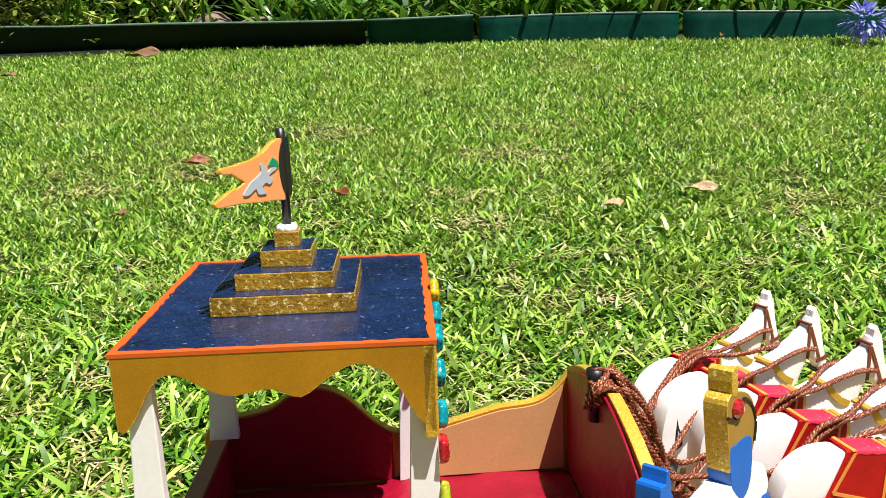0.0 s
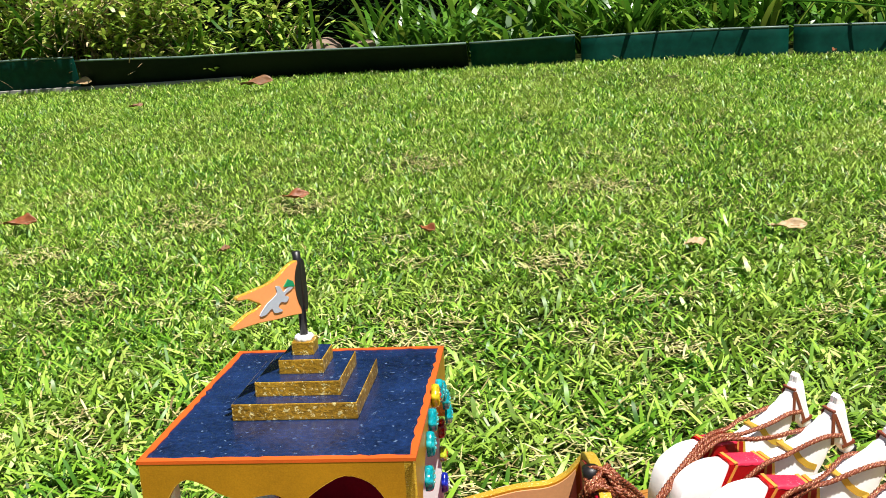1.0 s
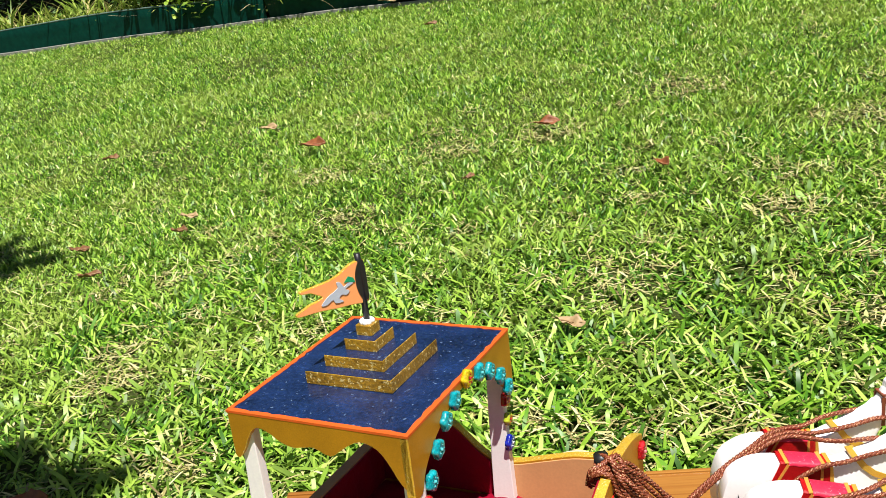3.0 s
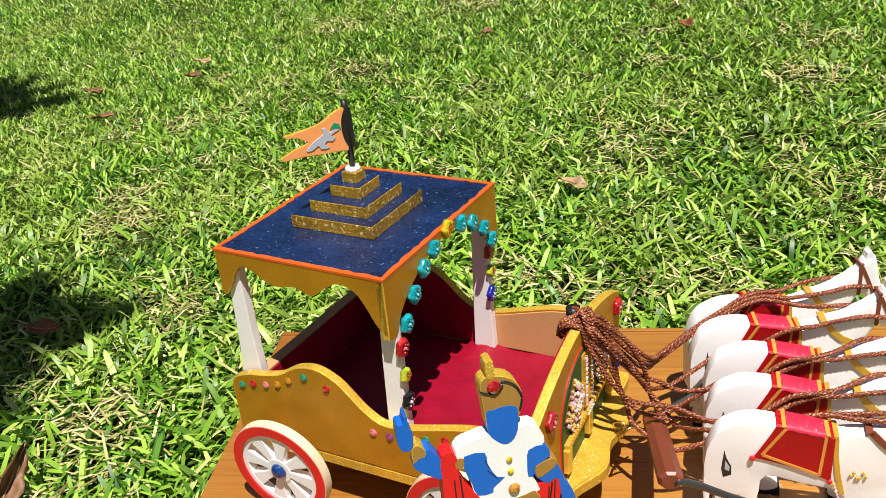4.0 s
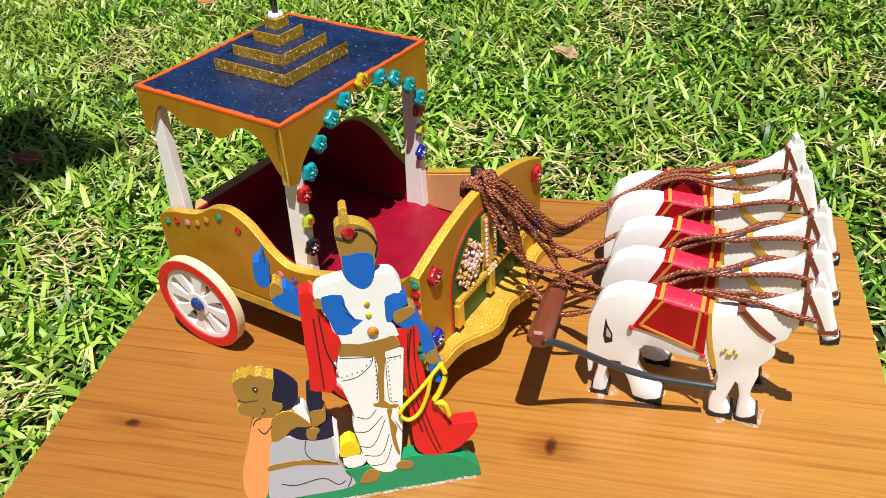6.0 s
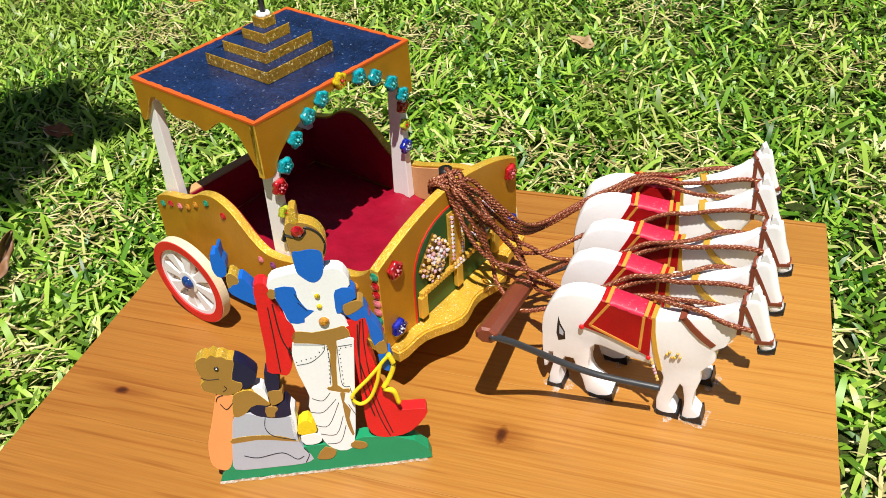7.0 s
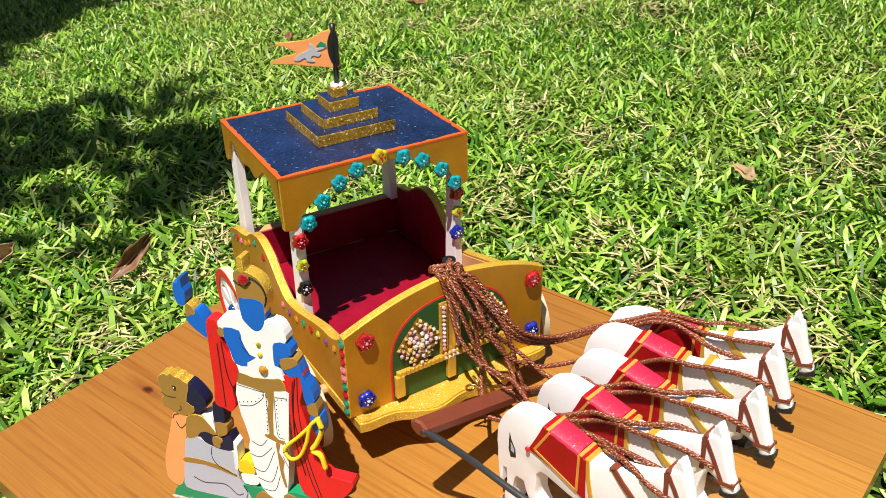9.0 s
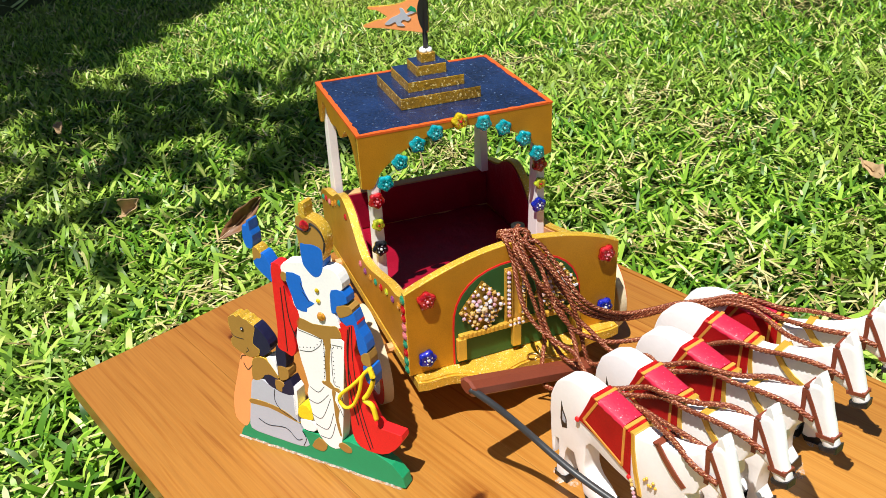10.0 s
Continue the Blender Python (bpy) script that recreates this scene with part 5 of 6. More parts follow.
slab(TAN, 3, (7.6, 91.4), (12.4, 94.3), (14.1, 93.3), (16.9, 95.2), (19, 93.4), (22.1, 93.1), (24.2, 91.1), (27.3, 89.9), (26.9, 85.9), (24.1, 76.6), (28.7, 73.7), (27.2, 68.9), (21.6, 66.1), (17.2, 66.3), (11.2, 68.7), (7.3, 71.4), (6.9, 75.8), (8.8, 77.7), (8.3, 81.3), (7.2, 84.9))
slab(DARK_NAVY, 2, (27.4, 90.4), (31.6, 87.2), (34.2, 84.1), (37.2, 79.2), (35.9, 73.6), (30.4, 69), (28, 70.1), (27.8, 73.9), (23.8, 76.6), (26.6, 85.9))
slab(WHITE, 2, (33, 68.9), (36.8, 69.1), (39.6, 65.8), (40.3, 57.7), (36.3, 61.4))
slab(TAN, 3, (19.3, 49.5), (20.2, 58.5), (22.1, 65.4), (27.7, 68), (32.7, 67.5), (36.5, 63.1), (39.2, 59.2), (40.6, 55.9), (37.5, 55.4), (32.9, 56.6), (28.5, 53.7), (24.7, 50.2))
slab(DARK_NAVY, 2, (41.6, 78.9), (45.4, 78.7), (48.2, 76.5), (47.3, 65.6), (40.7, 64.6))
slab(TAN, 4, (40.8, 65.5), (46.1, 66.2), (49, 64.3), (48.6, 58.2), (45.2, 55.6), (41.1, 54.5), (40.6, 60.3))
slab(DARK_NAVY, 3, (28.3, 54.3), (32.9, 56.6), (37.6, 55.8), (42.8, 52.6), (49.5, 58), (50.7, 46.6), (41.7, 45.3), (36.6, 46.7), (31.6, 48.7))
slab(TAN, 4, (37.5, 54.9), (44.8, 53), (42.2, 49.2), (41.5, 45.8), (36.9, 47))
slab(WHITE, 2, (49.4, 52.7), (52.9, 50), (51.7, 33.8), (48.9, 28.5), (49.4, 43.6))
slab(YELLOW, 2, (52.7, 38.2), (58.5, 41.2), (62.4, 34.6), (61.9, 31), (57, 30.1), (51.7, 31))
slab(WHITE, 3, (52.8, 28.8), (61.1, 30.3), (64.8, 26.4), (62.2, 22.4), (54.6, 22.2))
# standing figure
slab(RED, 1, (88.6, 105.4), (93.8, 108.1), (101.3, 113.1), (102.1, 103.5), (98.5, 91.5), (99.6, 84), (101.3, 74.5), (101.8, 61), (106.1, 48.5), (111.2, 40.7), (125.2, 39.9), (123.8, 32.6), (115.3, 23.5), (105.9, 20.7), (95.5, 22.4), (91.2, 30.4), (90.9, 44.9), (90.9, 66.5), (90.9, 87.2), (90.8, 96.2))
slab(WHITE, 2, (60.1, 97.1), (76.7, 94.4), (91, 96.4), (91.8, 91.7), (88.8, 67.3), (85.8, 41.4), (83.4, 25.2), (80.2, 15.5), (73.1, 14.5), (66.8, 20.1), (64.2, 27.5), (62.4, 40.2), (61.1, 51.4), (62.8, 57.2), (60.8, 69.1), (59, 79.7))
slab(RED, 3, (47.2, 135), (46.5, 124.6), (45.8, 108.5), (45.2, 92), (43.6, 79.3), (49, 77.1), (53.2, 75.2), (56.2, 78.7), (57.5, 83.4), (56.9, 92.6), (62.3, 100.1), (62.3, 108.8), (57.2, 116.8), (54.7, 124.2), (52.7, 131.3))
slab(WHITE, 2, (53.5, 133), (56.4, 138.5), (62, 140), (69, 141), (72, 140.5), (83, 141), (90.4, 140.4), (93.8, 136.1), (95, 130), (90, 124), (87, 114), (91, 104), (77, 101.5), (62.5, 104), (60, 112), (58, 124))
slab(BLUE, 3, (57.7, 133), (67.1, 132.3), (67.8, 125.9), (71.4, 117.7), (75.2, 116.3), (69.2, 111.9), (68.7, 109.3), (61.5, 109.9), (59.5, 117.4), (56.9, 126.2))
slab(BLUE, 3, (87.2, 127.7), (94.8, 128.4), (97.2, 121.5), (90.1, 118), (89, 113.7), (85.9, 112.8), (85.9, 120.9))
slab(TAN, 4, (53.3, 132.5), (57.6, 132.2), (56.5, 126.3), (53.4, 127.2))
slab(TAN, 4, (89.6, 111.7), (89.4, 118.2), (98.6, 120.2), (100.6, 116), (92.5, 110.9))
slab(BLUE, 2, (91.6, 109.3), (89, 113.7), (93.9, 118.7), (100.5, 115.8), (102.9, 106.2), (105.7, 101.6), (107.7, 93.5), (103.9, 87.4), (101.2, 93.4), (99.9, 107.9), (95.2, 106.4))
slab(TAN, 4, (102.4, 89.2), (108.1, 92.4), (109.1, 83.4), (103.6, 83))
slab(BLUE, 3, (103.5, 82.1), (109.9, 83.1), (110.4, 71.1), (105.2, 71.7))
slab(TAN, 3, (62.3, 104.5), (71.4, 102.5), (84.1, 103.8), (88.6, 104.4), (90.8, 97.5), (83.9, 95.4), (82.8, 91.8), (79.2, 64.5), (84.9, 61.3), (84.5, 57.9), (73.6, 61.5), (73.9, 64.1), (76.2, 64.7), (77, 78.7), (77.5, 93.1), (60.8, 96.5))
slab(TAN, 4, (79.4, 60.1), (82.6, 59.3), (80.9, 52.6), (83.9, 45.5), (82.1, 38.7), (83.3, 25.2), (81.8, 24.7), (80, 33.7), (79.6, 43), (79.6, 52))
slab(TAN, 4, (58.7, 10.7), (65.3, 19.6), (71.7, 14.9), (68.3, 9), (62.6, 8.6))
slab(TAN, 4, (79, 17.2), (82.2, 21.3), (88.9, 18.9), (89.3, 14.9), (84.3, 13.8))
slab(BLUE, 2, (30.1, 154.8), (30.8, 157.1), (33.2, 157), (34, 160.4), (35.4, 160.1), (35.6, 154.2), (36.8, 151.4), (36.1, 144.8), (34.1, 142.8), (31.2, 143.6), (29.7, 148.3))
slab(TAN, 3, (35.6, 143.6), (38.3, 144.6), (41.2, 140.9), (40.2, 137.9), (37.6, 137.6), (35, 135.8))
slab(BLUE, 2, (35.3, 136.5), (41, 141.5), (44.2, 139.3), (48.2, 132.1), (50.6, 122.6), (44.4, 124.8), (36, 131.9))
slab(RED, 4, (47.4, 136.3), (52.5, 137), (54.6, 131.2), (50.2, 130.7))
slab(TAN, 2, (68.6, 161.5), (68.6, 167.3), (70.1, 169.4), (72.7, 170.2), (77.5, 169.2), (82.2, 167), (85.4, 163.1), (86.8, 158), (86.3, 151.1), (84.4, 147), (83, 143), (76, 140), (70.3, 142), (69.3, 151.3))
slab(BLUE, 3, (70, 153.3), (73, 153.2), (77.3, 153.8), (81.5, 153.2), (83.9, 151.5), (84.2, 147.3), (83.4, 140.3), (81.2, 135.6), (77.9, 133.6), (74.9, 134.8), (71.9, 138), (70.1, 141), (69.6, 147.3))
slab(GOLD_EDGE, 3, (72, 177.1), (75.3, 177.4), (75.4, 171.8), (75.6, 169), (73.7, 168.5), (71.7, 170.4))


# brushed fold lines, stitches, buttons and crown jewel in the same mesh
def fold(pts, y, w=0.35):
    bm2 = tube([(p.x * MM, y * MM, p.y * MM) for p in smooth_line([(a, b, 0) for a, b in pts], 4)], w * MM, 5)
    for f in bm2.faces:
        f.material_index = slot(BLACK)
    me = bpy.data.meshes.new("tmp")
    bm2.to_mesh(me)
    bm2.free()
    bm.from_mesh(me)
    bpy.data.meshes.remove(me)


def dot(x, z, r, mat, y=-0.3, seg=8):
    n0 = len(bm.faces)
    ball(r * MM, (x * MM, y * MM, z * MM), 0.6, bm, seg)
    bm.faces.ensure_lookup_table()
    for f in bm.faces[n0:]:
        f.material_index = slot(mat)


fold([(60.5, 95.7), (69.1, 94.4), (76.6, 93.3)], -0.2, 0.2)
fold([(59.8, 81.5), (67.7, 82.6), (74.8, 88.3), (76.6, 92.9)], -0.2, 0.2)
fold([(77.5, 92.6), (77.3, 78.6), (75.5, 65.4)], -0.2, 0.2)
fold([(82.8, 91.8), (81.9, 77.5), (81.8, 64.2), (85.6, 62.5)], -0.2, 0.2)
fold([(83.4, 91.2), (90.7, 91.6)], -0.2, 0.2)
fold([(63.8, 56.8), (69.4, 54.3), (74.3, 59.6)], -0.2, 0.2)
fold([(61.6, 46.8), (68.5, 45.9), (76.8, 54.5)], -0.2, 0.2)
fold([(62.6, 36.4), (69.9, 35.4), (77.8, 51.6)], -0.2, 0.2)
fold([(64.4, 29.4), (73.2, 28.0), (78.8, 41.4)], -0.2, 0.2)
fold([(66.9, 21.1), (74.6, 21.8), (79.3, 33.8)], -0.2, 0.2)
fold([(85.5, 61.2), (86.9, 52.0)], -0.2, 0.2)
fold([(83.0, 49.4), (85.8, 41.4)], -0.2, 0.2)
fold([(51.9, 121.8), (51.3, 101.1), (50.5, 78.4)], -0.25, 0.4)
fold([(54.6, 123.5), (55.1, 101.8), (58.4, 89.8)], -0.25, 0.4)
fold([(97.0, 106.4), (93.8, 86.3), (92.8, 61.1), (96.3, 38.7)], -0.25, 0.4)
fold([(95.4, 104.4), (93.2, 83.1), (95.3, 62.0), (98.9, 37.5), (103.1, 22.2)], -0.1, 0.35)
fold([(98.5, 107.5), (96.9, 84.4), (98.6, 53.7), (104.8, 24.1)], -0.1, 0.35)
fold([(35.9, 46.3), (34.6, 38.4), (38.3, 31.8), (49.8, 27.1)], -0.25, 0.25)
fold([(18.7, 19.1), (26.4, 16.3), (40.3, 18.2), (47.7, 11.8), (52.1, 13.5)], -0.25, 0.25)
fold([(53.0, 20.1), (55.3, 14.6), (52.5, 8.5)], -0.25, 0.25)
fold([(14.1, 60.1), (16.6, 55.9), (20.9, 60.1)], -0.25, 0.25)
fold([(12.2, 62.4), (13.8, 65.4), (16.8, 66.4)], -0.25, 0.25)
fold([(8.1, 80.5), (11.2, 78.4), (17.4, 78.2)], -0.25, 0.25)
fold([(17.6, 68.8), (19.9, 70.8), (19.0, 72.7)], -0.25, 0.25)
fold([(68.4, 163.5), (71.6, 161.9), (75.7, 161.5), (78.1, 163.5), (78.4, 166.4), (82.0, 164.7), (85.0, 161.2), (86.5, 156.0), (85.2, 150.2)], -0.25, 0.6)
fold([(67.4, 122.4), (71.3, 116.8)], -0.3, 0.25)
fold([(66.6, 128.0), (68.3, 123.6)], -0.3, 0.25)
for (x0, z0), (x1, z1) in (((60.1, 83.6), (70.6, 86)), ((70.6, 86), (75.4, 91.4)), ((77.8, 90.1), (75.4, 67.2)), ((83.5, 88.7), (82.6, 65.4)), ((84.5, 89.8), (90.1, 90.4))):
    k = max(2, int(math.dist((x0, z0), (x1, z1)) / 2.6))
    for j in range(k + 1):
        dot(x0 + (x1 - x0) * j / k, z0 + (z1 - z0) * j / k, 0.42, BLACK, -0.18, 5)
for x, z, r, mat in ((77.8, 125.5, 1.5, B_YELLOW), (77.9, 119, 1.5, B_YELLOW), (78.7, 109, 2.9, B_AMBER), (74.5, 164.7, 3.2, B_RED), (17.6, 85.7, 1.3, BLACK), (17.9, 85.9, 0.5, WHITE)):
    dot(x, z, r, mat, -0.6 if r > 1 else -1.3)
rough = random.Random(4)
foot = [(1 + 4.2 * q, -0.8 + rough.uniform(-0.5, 0.2), 0.35 + rough.uniform(-0.2, 0.3)) for q in range(30)]
bm2 = tube([Vector(p) * MM for p in foot], 0.0009, 6)
for f in bm2.faces:
    f.material_index = slot(GLUE)
me = bpy.data.meshes.new("tmp")
bm2.to_mesh(me)
bm2.free()
bm.from_mesh(me)
bpy.data.meshes.remove(me)
statue = part("painted_figurine", bm, mats, None, "", FIG)
tagged(statue, "painted wooden cut-out of two plain figures on a green base", "figurine")
cord = thing("yellow_cord", FIG, "loop of yellow cord draped over the figurine's hand", "cord")
loop1 = [(104, -2.2, 77), (96, -2.4, 68), (88, -2.4, 60), (86, -2.4, 55), (90, -2.6, 51), (96, -2.6, 55), (101, -2.6, 66), (104, -2.5, 77), (109, -2.5, 83)]
part("loop", tube([Vector(p) * MM for p in smooth_line(loop1, 5)], 0.0011, 8), YELLOW, cord, smooth=True)
loop2 = [(109, -2.2, 84), (111, -2.4, 76), (107, -2.6, 66), (104, -2.8, 61), (109, -2.8, 58), (111, -2.6, 49)]
part("tail", tube([Vector(p) * MM for p in smooth_line(loop2, 5)], 0.0018, 8, None, None, 0.8), YELLOW, cord, smooth=True)

# ---------------- dry leaves on the lawn ----------------
def dry_leaf(x, y, length, turn, material, label, tilt=0.0, curl=0.5, lift=0.0, rise=0.0, slim=1.0):
    """A fallen oval leaf, curled along its midrib, lying on the grass tips."""
    length, curl, tilt = length * 0.85, curl * 0.6, tilt * 0.45
    bm = bmesh.new()
    rows = []
    for i in range(13):
        t = i / 12
        w = 0.19 * slim * length * math.sin(math.pi * min(1.0, t * 0.96 + 0.02)) ** 0.8
        row = []
        for j in range(-3, 4):
            s = j / 3
            z = curl * 0.26 * length * (s * s - 0.3) * math.sin(math.pi * t) + 0.10 * length * curl * (t - 0.25) ** 2 + s * w * 0.9 * math.sin((t - 0.4) * 2.2) + 0.006 * noise.noise(Vector((x * 9 + t * 5, s * 2, y)))
            row.append(bm.verts.new(((t - 0.5) * length, s * w * (1 + 0.12 * math.sin(t * 17 + s * 2 + x * 30)) + 0.05 * length * math.sin(t * 2.6 + x * 7), z)))
        rows.append(row)
    for a, b in zip(rows, rows[1:]):
        for j in range(6):
            bm.faces.new((a[j], a[j + 1], b[j + 1], b[j]))
    bmesh.ops.remove_doubles(bm, verts=bm.verts, dist=1e-5)
    bmesh.ops.solidify(bm, geom=bm.faces[:], thickness=0.0005)
    z0 = float(top_of_lawn(np.array([x]), np.array([y]))[0])
    leaf = thing("dry_leaf", pose(x, y, z0 + lift - 0.003, 0, 0, turn) @ pose(0, 0, 0, 0, -rise, 0) @ pose(0, 0, 0, tilt), label, "leaf", "fallen leaves on the lawn")
    part("blade", bm, material, leaf, smooth=True)
    rib = tube([((t - 0.5) * length, 0.05 * length * math.sin(t * 2.6 + x * 7), 0.10 * length * curl * (t - 0.25) ** 2 - 0.078 * length * curl * math.sin(math.pi * min(max(t, 0), 1)) + 0.0008) for t in (-0.12, 0, 0.2, 0.4, 0.6, 0.8, 0.97)], 0.0006, 5)
    part("midrib", rib, PALE_LEAF, leaf)


BROWN_L, RUST_L, PALE_L = "curled brown dry leaf on the grass", "rusty red-brown dry leaf on the grass", "pale tan dry leaf on the grass"
dry_leaf(-0.391, -0.280, 0.044, 60, PALE_LEAF, "crumpled tan dry leaf caught in the grass", 130, 2.6, 0.012, 35, 1.2)
dry_leaf(-0.318, -0.168, 0.070, 104, DRY_LEAF, "long brown dry leaf standing up out of the grass", 125, 0.9, 0.010, 28, 0.8)
dry_leaf(-0.150, 0.455, 0.046, -12, PALE_LEAF, PALE_L, 12, 0.5, 0.000)
dry_leaf(-0.50, -0.015, 0.048, 25, RUST_LEAF, RUST_L, 40, 0.8, 0.004)
dry_leaf(-0.713, -0.387, 0.045, 20, PALE_LEAF, PALE_L, 40, 1.2, 0.004)
dry_leaf(-0.950, 0.189, 0.050, -20, DRY_LEAF, BROWN_L, 30, 0.8, 0.002)
dry_leaf(-0.990, 0.645, 0.040, 10, DRY_LEAF, BROWN_L, 20, 1.0)
dry_leaf(-1.00, 0.45, 0.045, 30, DRY_LEAF, BROWN_L, 0, 0.7)
dry_leaf(-1.14, 0.54, 0.05, 10, DRY_LEAF, BROWN_L, 0, 0.7)
dry_leaf(-1.33, 0.46, 0.06, 0, DRY_LEAF, BROWN_L, 0, 0.7)
dry_leaf(-1.01, 1.08, 0.075, 5, RUST_LEAF, RUST_L, 35, 0.9, 0.006)
dry_leaf(-0.494, 1.193, 0.062, 25, RUST_LEAF, RUST_L, 35, 0.9, 0.005)
dry_leaf(-1.03, 0.71, 0.05, 0, PALE_LEAF, PALE_L, 0, 0.5)
dry_leaf(-1.258, 1.221, 0.055, 15, PALE_LEAF, PALE_L, 35, 0.7)
dry_leaf(-0.20, 0.99, 0.055, -50, RUST_LEAF, RUST_L, 10, 1.1)
dry_leaf(0.22, 0.89, 0.045, 40, PALE_LEAF, PALE_L, 30, 0.7)
dry_leaf(0.365, 0.955, 0.062, 8, PALE_LEAF, PALE_L, 35, 0.6)
dry_leaf(-0.53, 0.92, 0.030, 70, DRY_LEAF, BROWN_L, 30, 0.9)
dry_leaf(-1.035, 2.449, 0.13, 8, DRY_LEAF, BROWN_L, 35, 0.8, 0.014)
dry_leaf(-1.837, 2.70, 0.11, -5, PALE_LEAF, PALE_L, 40, 0.7, 0.012)
dry_leaf(-1.36, 2.22, 0.05, 30, DRY_LEAF, BROWN_L, 15, 0.9, 0.004)
dry_leaf(0.80, 2.42, 0.045, 70, RUST_LEAF, RUST_L, 45, 1.0, 0.01)
dry_leaf(-1.62, 1.02, 0.05, 40, DRY_LEAF, BROWN_L, 0, 0.8)

# ---------------- edging of the flower bed ----------------
def edging(x0, x1, label, sag=0.0, lean=0.0, material=EDGING):
    """A run of plastic edging, waved and rolled along its top."""
    bm = bmesh.new()
    xs = np.linspace(x0, x1, max(4, int((x1 - x0) / 0.06)))
    prof = [(0.0 + lean * b, b) for b in (-0.05, 0.0)] + [(a + lean * b, b) for a, b in ((0.001, 0.055), (0.004, 0.088), (0.001, 0.094), (-0.004, 0.093), (-0.006, 0.086), (-0.004, 0.055), (-0.005, -0.05))]
    rows = []
    for x in xs:
        y = float(edge_y(np.array([x]))[0])
        z = float(top_of_lawn(np.array([x]), np.array([y]))[0]) - 0.012
        k = 1.0 + 0.06 * math.sin(x * 3.1) + sag + 0.26 * min(max((-x - 1.4) / 0.7, 0.0), 1.0)
        rows.append([bm.verts.new((x, y - a, z + b * k)) for a, b in prof])
    for a, b in zip(rows, rows[1:]):
        for j in range(len(prof)):
            q = (j + 1) % len(prof)
            bm.faces.new((a[j], b[j], b[q], a[q]))
    bm.faces.new(rows[0])
    bm.faces.new(list(reversed(rows[-1])))
    e = thing("garden_edging", pose(0, 0, 0), label, "garden edging", "edging of the flower bed")
    part("strip", bm, material, e, smooth=True)
    line = []
    for x in xs:
        y = float(edge_y(np.array([x]))[0])
        k = 1.0 + 0.06 * math.sin(x * 3.1) + sag + 0.26 * min(max((-x - 1.4) / 0.7, 0.0), 1.0)
        line.append((x, y - lean * 0.09 - 0.001, float(top_of_lawn(np.array([x]), np.array([y]))[0]) - 0.012 + 0.092 * k))
    part("rolled_top", tube(line, 0.0042, 8), EDGE_ROLL, e, "rolled top edge, its highlight painted pale grey-green", smooth=True)


edging(-5.2, -2.52, "green plastic garden edging with a rolled top")
# darker runs lean forward to lose the sun; the next has shade painted in
edging(-2.50, -1.86, "dark green plastic edging leaning a little over the lawn", 0.0, 0.25)
edging(-1.84, -0.34, "green plastic edging leaning over the lawn, its shade painted near-black", -0.13, 0.5, SHADED_EDGING)
edging(-0.33, 0.03, "short overlapping piece of dark green plastic edging", -0.14, 0.30)
edging(0.05, 0.70, "sunlit green plastic garden edging in front of plants", -0.24, -0.10)
edging(0.715, 3.4, "sunlit green plastic garden edging in front of plants", -0.21, -0.14)
# pale mowing strip at the foot of the edging
bm = bmesh.new()
rows = []
for x in np.linspace(-5.0, -1.2, 60):
    y = float(edge_y(np.array([x]))[0]) - 0.014
    z = float(top_of_lawn(np.array([x]), np.array([y]))[0])
    rows.append([bm.verts.new((x, y - a, z + b)) for a, b in ((0, -0.04), (0, -0.009), (0.009, -0.011), (0.009, -0.04))])
for a, b in zip(rows, rows[1:]):
    for j in range(3):
        bm.faces.new((a[j], b[j], b[j + 1], a[j + 1]))
tagged(part("kerb_strip", bm, paint("pale_concrete", (0.24, 0.23, 0.21), 0.85, 0.0, 0.2, 60, 0.5), None), "pale concrete strip along the foot of the edging", "kerb", kind="structure")

# ---------------- plants behind the edging ----------------
BED = 0.235


def strap_clump(x, y, count, length, width, seed, material=AGAP, label="clump of green strap leaves behind the edging", stalk=False):
    r = np.random.default_rng(seed)
    t = thing("strap_leaf_plant", pose(x, y, BED - 0.02), label, "plant", "plants in the flower bed")
    base = np.c_[r.normal(0, 0.05, count), r.normal(0, 0.04, count), np.zeros(count)]
    o = blades("leaves", base, r.uniform(0, 6.283, count), r.uniform(0.55, 1.1, count) * length, r.uniform(0.7, 1.15, count) * width, r.uniform(0.02, 0.5, count), r.uniform(0.9, 2.3, count), 6, material, r.normal(0, 0.35, count))
    o.parent = t


k = 0
for x in np.arange(-0.75, 2.4, 0.20):
    for dy in (0.17, 0.38, 0.62):
        k += 1
        xx = x + random.uniform(-0.09, 0.09)
        tall = random.uniform(0.34, 0.52)
        if dy < 0.2 and not (0.08 < xx < 0.36 or 0.62 < xx < 0.86):
            tall *= 0.55
        strap_clump(xx, float(edge_y(np.array([xx]))[0]) + dy + random.uniform(-0.03, 0.06), 30, tall, 0.023, 100 + k)
for x in (-1.05, -1.30):
    k += 1
    strap_clump(x, float(edge_y(np.array([x]))[0]) + 0.25, 16, 0.36, 0.017, 300 + k)
# yellowing tufts further along
for x in np.arange(-4.4, -1.35, 0.22):
    for dy in (0.14, 0.36):
        k += 1
        xx = x + random.uniform(-0.08, 0.08)
        strap_clump(xx, float(edge_y(np.array([xx]))[0]) + dy, 55, random.uniform(0.16, 0.30), random.uniform(0.007, 0.012), 500 + k, TUFT, "tuft of thin yellow-green and brown leaves behind the edging")


